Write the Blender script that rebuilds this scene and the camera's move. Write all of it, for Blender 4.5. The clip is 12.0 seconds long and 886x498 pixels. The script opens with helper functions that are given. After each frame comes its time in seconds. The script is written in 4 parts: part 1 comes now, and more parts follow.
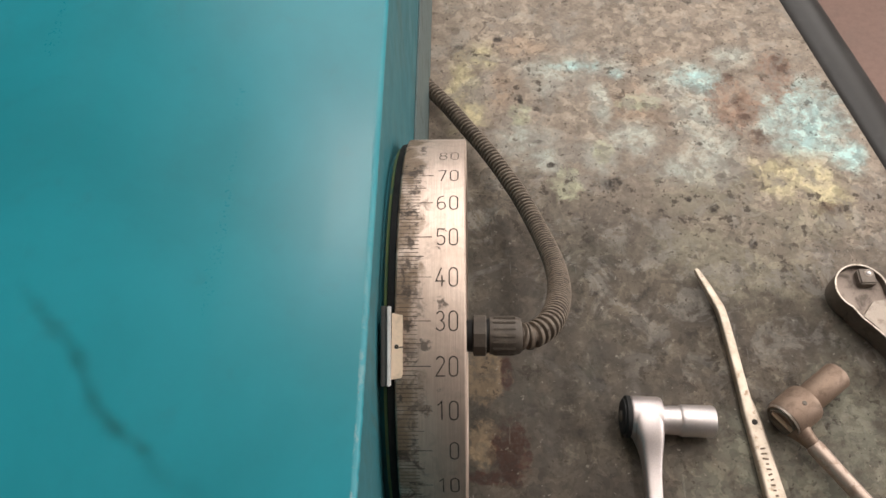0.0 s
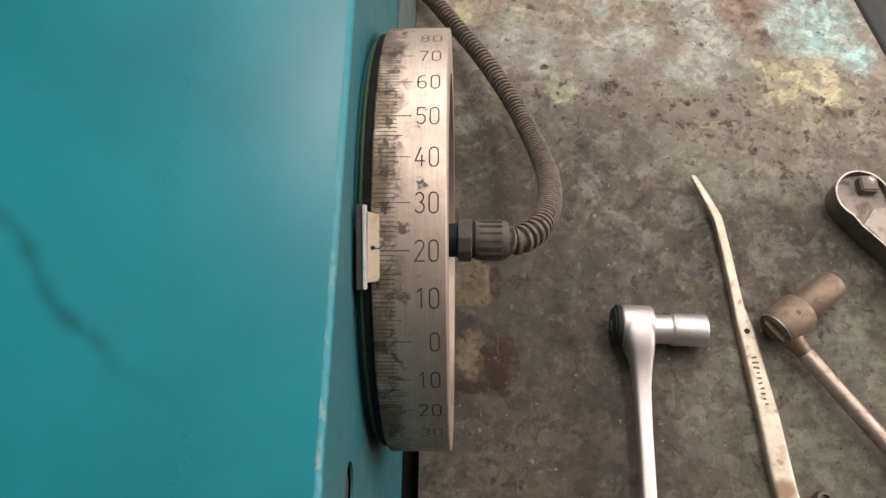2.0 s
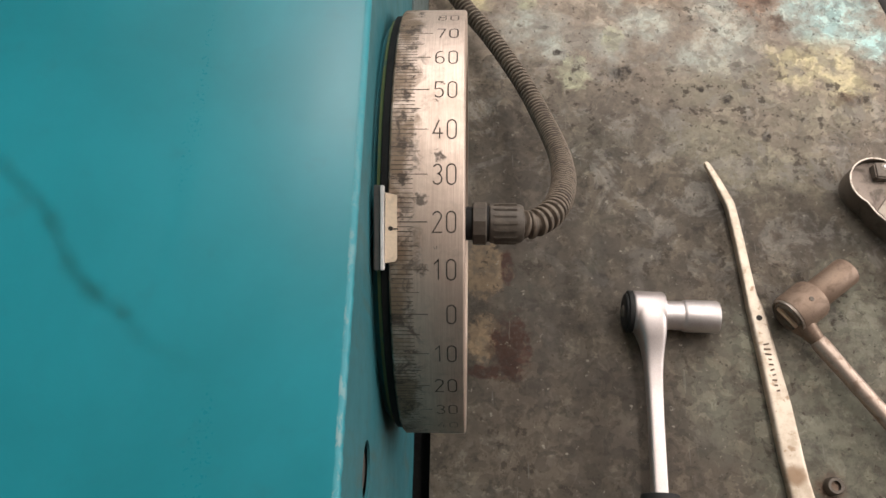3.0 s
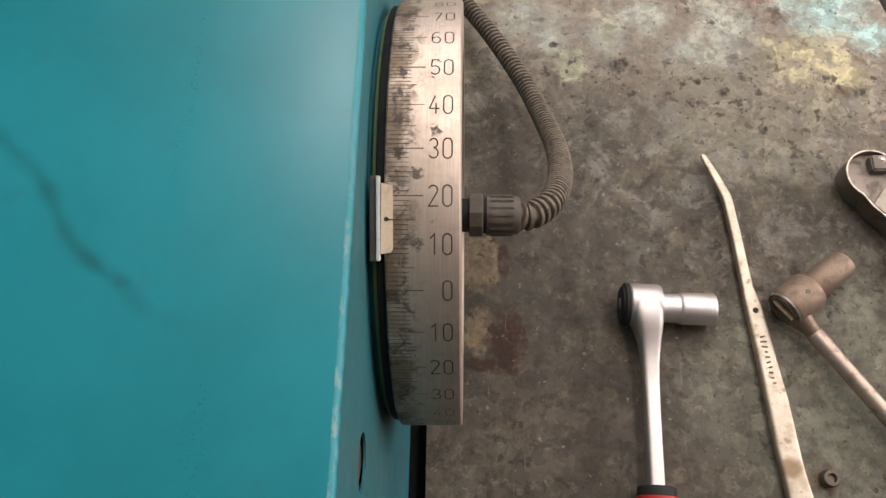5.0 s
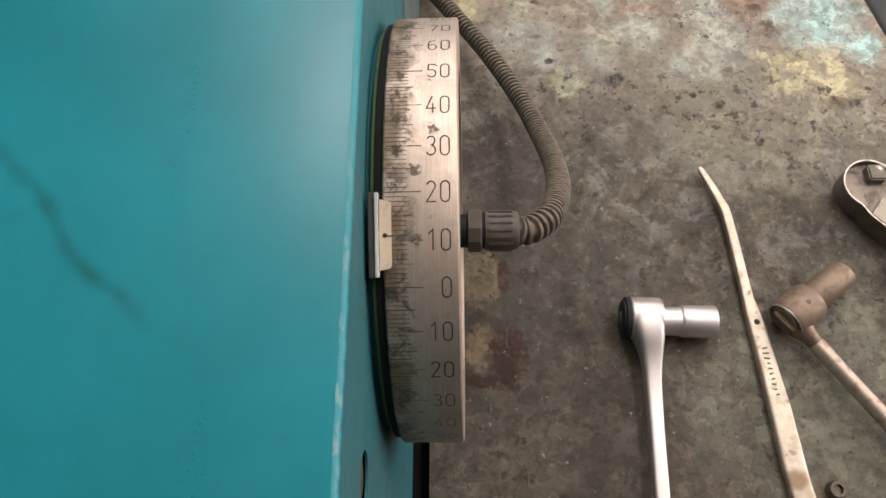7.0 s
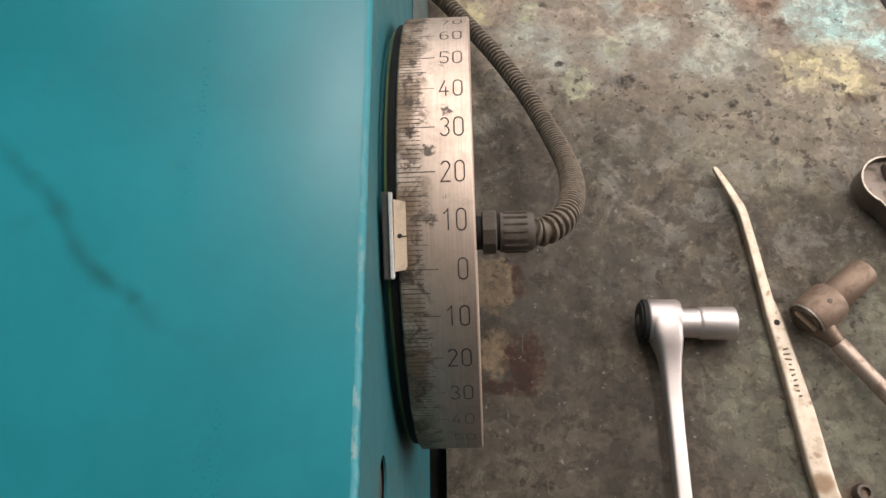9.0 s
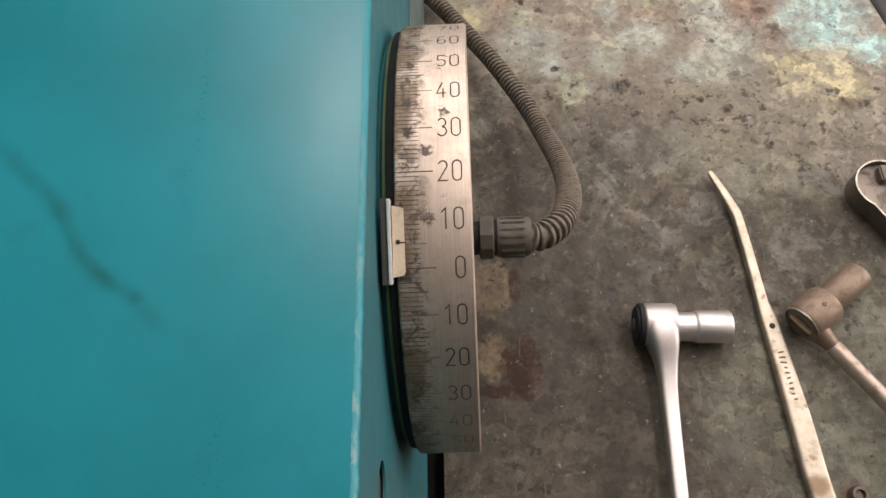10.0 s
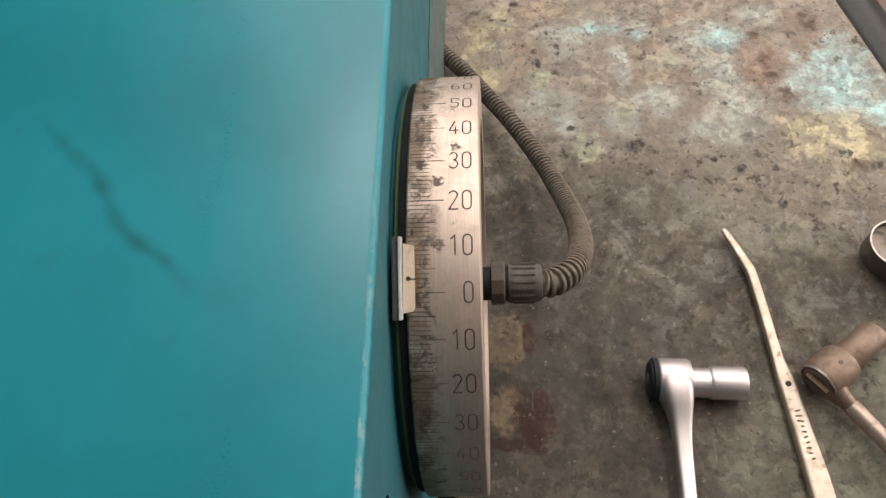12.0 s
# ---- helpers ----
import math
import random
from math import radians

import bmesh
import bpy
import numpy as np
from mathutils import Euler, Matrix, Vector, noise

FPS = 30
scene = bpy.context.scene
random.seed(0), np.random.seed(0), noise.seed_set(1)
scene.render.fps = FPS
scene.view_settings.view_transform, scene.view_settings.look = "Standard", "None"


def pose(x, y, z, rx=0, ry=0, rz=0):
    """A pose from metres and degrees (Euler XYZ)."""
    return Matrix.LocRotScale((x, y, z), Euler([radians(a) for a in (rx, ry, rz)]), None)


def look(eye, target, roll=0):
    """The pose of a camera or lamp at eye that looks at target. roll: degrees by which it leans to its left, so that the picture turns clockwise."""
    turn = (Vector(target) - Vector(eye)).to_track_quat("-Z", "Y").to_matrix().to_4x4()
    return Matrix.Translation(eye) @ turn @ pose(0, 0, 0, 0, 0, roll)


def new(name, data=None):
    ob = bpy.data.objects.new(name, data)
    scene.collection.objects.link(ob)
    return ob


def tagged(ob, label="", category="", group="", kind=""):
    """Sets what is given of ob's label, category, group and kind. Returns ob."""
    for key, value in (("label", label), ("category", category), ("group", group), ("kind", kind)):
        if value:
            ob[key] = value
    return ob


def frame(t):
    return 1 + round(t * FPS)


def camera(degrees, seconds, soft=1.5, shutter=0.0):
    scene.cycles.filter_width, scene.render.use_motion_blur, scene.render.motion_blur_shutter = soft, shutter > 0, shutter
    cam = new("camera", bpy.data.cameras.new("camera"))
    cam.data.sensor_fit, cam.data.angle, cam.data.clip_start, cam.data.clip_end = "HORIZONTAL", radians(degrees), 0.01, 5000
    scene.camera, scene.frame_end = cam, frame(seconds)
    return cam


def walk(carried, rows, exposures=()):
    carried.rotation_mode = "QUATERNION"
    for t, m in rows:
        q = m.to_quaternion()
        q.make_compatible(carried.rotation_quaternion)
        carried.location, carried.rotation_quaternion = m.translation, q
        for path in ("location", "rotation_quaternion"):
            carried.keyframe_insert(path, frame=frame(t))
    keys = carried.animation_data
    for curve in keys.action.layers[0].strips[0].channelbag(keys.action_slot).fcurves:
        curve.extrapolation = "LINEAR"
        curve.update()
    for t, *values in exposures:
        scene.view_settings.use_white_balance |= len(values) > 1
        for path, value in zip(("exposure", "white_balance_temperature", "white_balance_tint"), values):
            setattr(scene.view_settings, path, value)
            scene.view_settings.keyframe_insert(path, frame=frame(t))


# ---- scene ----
cam = camera(59.59, 12.0, soft=1.6)
ROWS = [
    (0.0, 0.0113, -0.1843, 0.6742, 28.97, 1.96, 0.68),
    (0.1, 0.0103, -0.1815, 0.6712, 28.66, 1.38, 0.49),
    (0.2, 0.0149, -0.1862, 0.6676, 28.16, 1.24, 0.51),
    (0.3, 0.0150, -0.1833, 0.6628, 27.66, 1.13, 0.53),
    (0.5, 0.0189, -0.1796, 0.6521, 26.76, 1.56, 0.54),
    (1.0, 0.0148, -0.1830, 0.6499, 24.85, 1.75, 0.43),
    (1.5, 0.0169, -0.1809, 0.6474, 23.64, 1.71, 0.35),
    (2.0, 0.0168, -0.1807, 0.6476, 22.79, 1.58, 0.52),
    (2.5, 0.0132, -0.1812, 0.6471, 22.27, 1.76, 0.81),
    (3.0, 0.0122, -0.1844, 0.6471, 22.01, 1.93, 0.98),
    (5.0, 0.0121, -0.1852, 0.6445, 21.62, 1.68, 0.83),
    (5.5, 0.0111, -0.1866, 0.6459, 21.55, 1.62, 0.83),
    (6.0, 0.0127, -0.1881, 0.6454, 21.54, 1.45, 0.65),
    (6.5, 0.0124, -0.1851, 0.6456, 22.19, 1.72, 0.32),
    (7.0, 0.0127, -0.1865, 0.6442, 22.95, 2.08, -0.09),
    (9.0, 0.0098, -0.1882, 0.6363, 23.73, 3.18, -0.75),
    (9.5, 0.0109, -0.1886, 0.6445, 23.75, 2.79, -1.13),
    (10.0, 0.0091, -0.1881, 0.6389, 23.96, 2.97, -1.02),
    (10.5, 0.0087, -0.1892, 0.6394, 24.28, 2.92, -0.73),
    (11.0, 0.0087, -0.1903, 0.6397, 25.20, 2.90, -0.45),
    (11.5, 0.0092, -0.1874, 0.6418, 26.74, 3.29, 0.07),
    (12.0, 0.0143, -0.2032, 0.6419, 28.91, 3.93, 0.57),
]
walk(cam, [(t, pose(*row)) for t, *row in ROWS], exposures=[(0.0, 0.0), (12.0, 0.0)])

R = 0.12            # the dial's radius in metres; plan numbers below are in dial radii
AXIS = 1.922        # height of the dial's axis over the bench
TOP = 3.158         # height of the machine's top

# ---- light: workshop windows ahead and right, a ceiling lamp, and an added one ----
world = bpy.data.worlds.new("sky")
scene.world = world
world.use_nodes = True
sky = world.node_tree.nodes.new("ShaderNodeTexSky")
sky.sky_type, sky.sun_disc, sky.sun_elevation, sky.sun_rotation = "NISHITA", False, radians(40), radians(30)
world.node_tree.links.new(sky.outputs[0], world.node_tree.nodes["Background"].inputs[0])
world.node_tree.nodes["Background"].inputs[1].default_value = 0.08


def area_light(name, place, target, width, height, power, colour):
    data = bpy.data.lights.new(name, "AREA")
    data.shape, data.size, data.size_y, data.energy, data.color = "RECTANGLE", width, height, power, colour
    ob = new(name, data)
    ob.matrix_world = look(place, target)
    return ob


area_light("window_light", (0.5, 1.92, 1.45), (0.5, 0, 0.5), 2.6, 1.1, 27, (1.0, 0.935, 0.88))
area_light("side_window_light", (2.95, 0.6, 1.1), (0, 0.6, 0.4), 2.0, 1.3, 62, (1.0, 0.94, 0.885))
area_light("ceiling_lamp_light", (-0.30, 1.15, 2.13), (-0.30, 1.15, 0), 0.12, 0.60, 9, (1.0, 0.96, 0.92))
# unseen overhead lamp, added to brighten the dial and tools
area_light("added_lamp_light", (0.80, 0.62, 2.13), (0.80, 0.62, 0), 0.34, 1.20, 20, (1.0, 0.935, 0.875))


# ---- materials ----
class Nodes:
    """Short ways to lay shader nodes in one material."""

    def __init__(self, name, rough=0.5, metal=0.0):
        self.mat = bpy.data.materials.new(name)
        self.mat.use_nodes = True
        self.tree = self.mat.node_tree
        self.bsdf = self.tree.nodes["Principled BSDF"]
        self.bsdf.inputs["Roughness"].default_value = rough
        self.bsdf.inputs["Metallic"].default_value = metal
        self.pos = self.add("ShaderNodeTexCoord").outputs["Object"]

    def add(self, kind, **sets):
        node = self.tree.nodes.new(kind)
        if "operation" in sets:
            node.operation = sets["operation"]
        if "data_type" in sets:
            node.data_type = sets["data_type"]
        if "interpolation_type" in sets:
            node.interpolation_type = sets["interpolation_type"]
        return node

    def link(self, source, target):
        if isinstance(source, (int, float)):
            target.default_value = source
        elif isinstance(source, tuple):
            target.default_value = (*source, 1.0) if len(target.default_value) == 4 and len(source) == 3 else source
        else:
            self.tree.links.new(source, target)

    def out(self, value, socket):
        self.link(value, self.bsdf.inputs[socket])

    def noise(self, scale, detail=4.0, rough=0.6, at=None, warp=0.0):
        node = self.add("ShaderNodeTexNoise")
        node.inputs["Scale"].default_value = scale
        node.inputs["Detail"].default_value = detail
        node.inputs["Roughness"].default_value = rough
        node.inputs["Distortion"].default_value = warp
        self.link(at or self.pos, node.inputs["Vector"])
        return node.outputs["Fac"]

    def noise_colour(self, scale, detail=3.0):
        node = self.add("ShaderNodeTexNoise")
        node.inputs["Scale"].default_value = scale
        node.inputs["Detail"].default_value = detail
        self.link(self.pos, node.inputs["Vector"])
        return node.outputs["Color"]

    def moved(self, offset=(0, 0, 0), scale=(1, 1, 1), at=None, turn=(0, 0, 0)):
        node = self.add("ShaderNodeMapping")
        node.inputs["Location"].default_value = offset
        node.inputs["Scale"].default_value = scale
        node.inputs["Rotation"].default_value = turn
        self.link(at or self.pos, node.inputs["Vector"])
        return node.outputs[0]

    def step(self, value, low, high, a=0.0, b=1.0):
        node = self.add("ShaderNodeMapRange", interpolation_type="SMOOTHSTEP")
        self.link(value, node.inputs[0])
        for i, v in enumerate((low, high, a, b)):
            node.inputs[1 + i].default_value = v
        return node.outputs[0]

    def math(self, kind, a, b=0.0):
        node = self.add("ShaderNodeMath", operation=kind)
        self.link(a, node.inputs[0])
        self.link(b, node.inputs[1])
        return node.outputs[0]

    def vector(self, kind, a, b):
        node = self.add("ShaderNodeVectorMath", operation=kind)
        self.link(a, node.inputs[0])
        self.link(b, node.inputs[1])
        return node.outputs["Value"] if kind in ("LENGTH", "DISTANCE") else node.outputs[0]

    def mix(self, fac, a, b):
        node = self.add("ShaderNodeMix", data_type="RGBA")
        self.link(fac, node.inputs[0])
        self.link(a, node.inputs[6])
        self.link(b, node.inputs[7])
        return node.outputs[2]

    def bump(self, height, strength=0.3, distance=0.001):
        node = self.add("ShaderNodeBump")
        node.inputs["Strength"].default_value = strength
        node.inputs["Distance"].default_value = distance
        self.link(height, node.inputs["Height"])
        self.tree.links.new(node.outputs[0], self.bsdf.inputs["Normal"])


def plain(name, colour, rough, metal=0.0, stain=None, amount=0.5, scale=60.0, grain=900.0, bump=0.15):
    """A worn surface: base colour, stains in patches, fine grain in colour, gloss and relief."""
    n = Nodes(name, rough, metal)
    patches = n.step(n.noise(scale, 5, 0.65, warp=0.4), 0.48, 0.68, 0, amount)
    fine = n.noise(grain, 3)
    colour_out = n.mix(patches, colour, stain or tuple(c * 0.55 for c in colour))
    colour_out = n.mix(n.step(fine, 0.35, 0.75, 0, 0.35), colour_out, tuple(c * 0.7 for c in colour))
    n.out(colour_out, "Base Color")
    n.out(n.math("ADD", n.math("MULTIPLY", patches, 0.2), n.step(fine, 0.2, 0.8, rough - 0.06, rough + 0.08)), "Roughness")
    n.bump(fine, bump, 0.0004)
    return n.mat


# old paint, rust, oil and darker patches on the bench top: middle and half widths of each splash, in metres
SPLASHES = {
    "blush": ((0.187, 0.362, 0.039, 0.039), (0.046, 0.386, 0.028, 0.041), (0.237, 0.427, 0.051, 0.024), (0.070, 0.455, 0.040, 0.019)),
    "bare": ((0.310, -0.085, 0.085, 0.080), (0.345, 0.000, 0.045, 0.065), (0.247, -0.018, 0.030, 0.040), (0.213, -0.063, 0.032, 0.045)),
    "dark_cover": ((0.051, -0.050, 0.050, 0.066), (0.050, 0.085, 0.045, 0.060), (0.058, 0.165, 0.040, 0.060), (0.140, -0.090, 0.085, 0.075)),
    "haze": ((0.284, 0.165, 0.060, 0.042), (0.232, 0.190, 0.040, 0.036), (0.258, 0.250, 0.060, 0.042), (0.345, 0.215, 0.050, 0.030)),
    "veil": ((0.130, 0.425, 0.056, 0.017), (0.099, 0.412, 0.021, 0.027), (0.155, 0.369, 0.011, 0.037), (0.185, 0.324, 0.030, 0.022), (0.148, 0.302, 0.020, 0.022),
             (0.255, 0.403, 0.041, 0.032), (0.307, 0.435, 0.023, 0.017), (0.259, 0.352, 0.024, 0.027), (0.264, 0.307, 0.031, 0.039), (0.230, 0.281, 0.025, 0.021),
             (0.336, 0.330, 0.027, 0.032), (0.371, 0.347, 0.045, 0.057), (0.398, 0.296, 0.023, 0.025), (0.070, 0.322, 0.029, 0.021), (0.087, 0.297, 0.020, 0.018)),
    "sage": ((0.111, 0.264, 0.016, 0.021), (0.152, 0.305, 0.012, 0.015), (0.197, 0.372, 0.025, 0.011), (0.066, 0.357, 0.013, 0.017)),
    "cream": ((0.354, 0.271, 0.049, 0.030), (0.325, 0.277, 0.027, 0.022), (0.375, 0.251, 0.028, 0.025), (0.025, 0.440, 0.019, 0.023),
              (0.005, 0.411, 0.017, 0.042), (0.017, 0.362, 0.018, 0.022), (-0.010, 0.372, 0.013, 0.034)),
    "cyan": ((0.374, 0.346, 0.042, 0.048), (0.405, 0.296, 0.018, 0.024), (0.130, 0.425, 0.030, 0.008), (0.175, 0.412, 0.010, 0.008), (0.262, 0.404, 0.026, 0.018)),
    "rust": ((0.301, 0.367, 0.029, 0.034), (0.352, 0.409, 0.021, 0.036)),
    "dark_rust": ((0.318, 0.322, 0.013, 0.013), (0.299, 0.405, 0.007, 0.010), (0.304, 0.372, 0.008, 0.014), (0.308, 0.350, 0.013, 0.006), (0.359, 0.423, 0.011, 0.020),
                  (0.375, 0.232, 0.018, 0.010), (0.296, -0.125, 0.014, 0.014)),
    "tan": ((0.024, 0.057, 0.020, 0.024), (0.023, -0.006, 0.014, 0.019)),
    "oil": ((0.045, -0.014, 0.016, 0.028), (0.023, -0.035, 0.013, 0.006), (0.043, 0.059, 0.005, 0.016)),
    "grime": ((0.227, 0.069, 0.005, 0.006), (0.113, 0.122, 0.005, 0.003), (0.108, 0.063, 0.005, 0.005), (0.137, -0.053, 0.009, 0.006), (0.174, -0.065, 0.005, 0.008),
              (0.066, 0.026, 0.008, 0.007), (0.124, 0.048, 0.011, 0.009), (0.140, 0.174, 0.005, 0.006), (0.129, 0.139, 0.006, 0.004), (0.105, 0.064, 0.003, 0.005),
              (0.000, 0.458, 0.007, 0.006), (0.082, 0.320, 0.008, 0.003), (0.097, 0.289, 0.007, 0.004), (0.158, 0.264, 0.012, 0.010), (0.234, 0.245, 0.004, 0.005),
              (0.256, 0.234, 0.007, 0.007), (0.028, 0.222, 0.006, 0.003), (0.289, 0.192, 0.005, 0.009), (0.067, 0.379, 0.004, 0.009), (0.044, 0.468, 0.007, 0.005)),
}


def bench_material():
    """Grey-brown steel bench top with layered old veils of paint, rust, oil and pits."""
    n = Nodes("bench_steel", 0.55, 0.0)
    warp = n.add("ShaderNodeVectorMath", operation="MULTIPLY_ADD")
    n.link(n.noise_colour(70, 9), warp.inputs[0])
    warp.inputs[1].default_value = (0.030, 0.030, 0.0)
    warp.inputs[2].default_value = (-0.015, -0.015, 0.0)
    near = n.vector("ADD", warp.outputs[0], n.pos)
    big, mid, fine = n.noise(6, 4, 0.6), n.noise(30, 8, 0.72), n.noise(260, 6, 0.75)
    clumps = n.noise(48, 9, 0.72, at=n.moved((3, 1, 0)))
    colour = n.mix(n.step(big, 0.36, 0.64), (0.061, 0.048, 0.036), (0.112, 0.089, 0.066))
    colour = n.mix(n.step(mid, 0.47, 0.62, 0, 0.65), colour, (0.150, 0.124, 0.094))
    colour = n.mix(n.step(n.noise(13, 6, 0.7, at=n.moved((7, 4, 2))), 0.50, 0.68, 0, 0.5), colour, (0.074, 0.074, 0.056))
    colour = n.mix(n.step(clumps, 0.49, 0.66, 0, 0.8), colour, (0.028, 0.021, 0.015))
    colour = n.mix(n.step(n.noise(64, 6, 0.66, at=n.moved((1, 9, 4))), 0.58, 0.68, 0, 0.5), colour, (0.250, 0.220, 0.172))
    # the top is coloured paler towards the window, for brighter light and thin tan old paint
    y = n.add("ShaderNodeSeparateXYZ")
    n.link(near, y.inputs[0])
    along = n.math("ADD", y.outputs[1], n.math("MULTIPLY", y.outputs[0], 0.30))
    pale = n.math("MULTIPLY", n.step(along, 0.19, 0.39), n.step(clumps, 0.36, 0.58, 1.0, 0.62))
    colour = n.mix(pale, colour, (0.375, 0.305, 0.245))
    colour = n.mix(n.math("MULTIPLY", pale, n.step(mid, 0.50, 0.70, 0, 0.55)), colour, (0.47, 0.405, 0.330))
    ragged = n.math("MULTIPLY", n.math("SUBTRACT", n.noise(34, 9, 0.70, at=n.moved((6, 2, 8)), warp=0.3), 0.5), 2.8)
    crumbly = n.math("MULTIPLY", n.math("SUBTRACT", n.noise(105, 7, 0.68, at=n.moved((2, 7, 3)), warp=0.3), 0.5), 2.2)
    broken = n.step(n.noise(58, 8, 0.72, at=n.moved((9, 9, 1))), 0.40, 0.54, 0.40, 1.0)

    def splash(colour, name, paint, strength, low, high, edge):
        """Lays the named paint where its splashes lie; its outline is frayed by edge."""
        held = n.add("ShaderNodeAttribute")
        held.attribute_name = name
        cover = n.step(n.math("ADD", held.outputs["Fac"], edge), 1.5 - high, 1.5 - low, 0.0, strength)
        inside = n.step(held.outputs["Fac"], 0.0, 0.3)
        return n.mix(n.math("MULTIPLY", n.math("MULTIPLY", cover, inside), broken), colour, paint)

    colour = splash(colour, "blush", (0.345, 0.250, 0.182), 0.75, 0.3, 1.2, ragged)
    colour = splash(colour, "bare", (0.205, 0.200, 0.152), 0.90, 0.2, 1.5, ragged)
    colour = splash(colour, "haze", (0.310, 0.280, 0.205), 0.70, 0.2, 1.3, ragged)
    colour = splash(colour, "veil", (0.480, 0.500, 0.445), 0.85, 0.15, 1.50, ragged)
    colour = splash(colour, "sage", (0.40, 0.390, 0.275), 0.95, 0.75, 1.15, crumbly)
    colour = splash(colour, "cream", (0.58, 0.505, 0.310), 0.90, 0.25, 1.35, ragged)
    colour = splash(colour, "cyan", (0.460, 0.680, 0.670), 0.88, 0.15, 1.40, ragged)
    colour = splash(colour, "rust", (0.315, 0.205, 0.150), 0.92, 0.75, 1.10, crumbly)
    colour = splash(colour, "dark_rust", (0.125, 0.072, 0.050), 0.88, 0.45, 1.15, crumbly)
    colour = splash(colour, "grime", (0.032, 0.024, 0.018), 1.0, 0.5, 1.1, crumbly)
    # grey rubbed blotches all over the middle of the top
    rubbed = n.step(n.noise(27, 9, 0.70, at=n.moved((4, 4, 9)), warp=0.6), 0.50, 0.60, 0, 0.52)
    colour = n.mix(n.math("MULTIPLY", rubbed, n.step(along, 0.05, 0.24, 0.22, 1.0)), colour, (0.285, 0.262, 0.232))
    # darker patches beside the dial and hose and at the near middle
    colour = splash(colour, "dark_cover", (0.062, 0.048, 0.037), 0.85, 0.2, 1.5, ragged)
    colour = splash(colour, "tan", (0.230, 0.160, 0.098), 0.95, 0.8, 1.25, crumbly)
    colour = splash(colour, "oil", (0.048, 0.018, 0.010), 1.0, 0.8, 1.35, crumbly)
    # knife-edged scabs of old paint, lighter and darker, between 4 and 15 mm
    for scale, shift, low, high, gain in ((85, (4, 1, 0), 0.60, 0.50, 1.75), (170, (1, 6, 0), 0.66, 0.45, 0.5)):
        cell = n.add("ShaderNodeTexVoronoi")
        cell.inputs["Scale"].default_value = scale
        n.link(n.moved(shift, at=near), cell.inputs["Vector"])
        tone = n.add("ShaderNodeSeparateColor")
        n.link(cell.outputs["Color"], tone.inputs[0])
        scab = n.math("MULTIPLY", n.step(tone.outputs[0], low, low + 0.04, 0, high), n.step(big, 0.38, 0.56, 0.35, 1.0))
        colour = n.mix(scab, colour, n.vector("MULTIPLY", colour, (gain, gain, gain * 0.98)))
    # chipped crusts and pits
    pit_zone = n.step(n.noise(11, 4, at=n.moved((1, 8, 3))), 0.42, 0.60, 0.05, 1.0)
    pits = n.math("MULTIPLY", n.step(n.noise(75, 6, 0.66, at=n.moved((2, 5, 0))), 0.565, 0.61), pit_zone)
    specks = n.step(n.noise(170, 3, 0.6, at=n.moved((5, 5, 0))), 0.635, 0.665, 0, 0.9)
    dark = n.math("MAXIMUM", pits, specks)
    colour = n.mix(n.math("MULTIPLY", dark, 0.80), colour, (0.042, 0.030, 0.021))
    chips = n.step(n.noise(150, 4, 0.6, at=n.moved((9, 3, 6))), 0.655, 0.69, 0, 0.55)
    colour = n.mix(chips, colour, (0.40, 0.36, 0.29))
    scratch = n.step(n.noise(60, 2, 0.5, at=n.moved(scale=(5.0, 0.35, 1), turn=(0, 0, 0.5))), 0.71, 0.76, 0, 0.2)
    colour = n.mix(scratch, colour, (0.34, 0.33, 0.29))
    colour = n.mix(n.step(fine, 0.3, 0.75, 0, 0.28), colour, (0.065, 0.052, 0.040))
    n.out(colour, "Base Color")
    n.out(n.step(mid, 0.3, 0.7, 0.50, 0.72), "Roughness")
    n.bsdf.inputs["Specular IOR Level"].default_value = 0.32
    height = n.math("SUBTRACT", n.math("ADD", n.math("MULTIPLY", mid, 0.6), n.math("MULTIPLY", fine, 0.25)), n.math("MULTIPLY", dark, 0.5))
    n.bump(height, 0.45, 0.0012)
    return n.mat


def teal_material():
    """Glossy blue-green machine enamel, rubbed thin and dirty here and there."""
    n = Nodes("teal_enamel", 0.35, 0.0)
    big, mid, fine = n.noise(8, 6, 0.6, warp=0.4), n.noise(45, 5, 0.65), n.noise(700, 3)
    colour = n.mix(n.step(big, 0.3, 0.7), (0.010, 0.218, 0.270), (0.013, 0.268, 0.336))
    colour = n.mix(n.step(mid, 0.55, 0.78, 0, 0.22), colour, (0.03, 0.15, 0.16))
    n.out(colour, "Base Color")
    wiped = n.noise(30, 2, 0.5, at=n.moved(scale=(2.2, 0.28, 1)))
    n.out(n.math("ADD", n.step(fine, 0.3, 0.75, 0.0, 0.03), n.step(wiped, 0.25, 0.75, 0.27, 0.33)), "Roughness")
    return n.mat


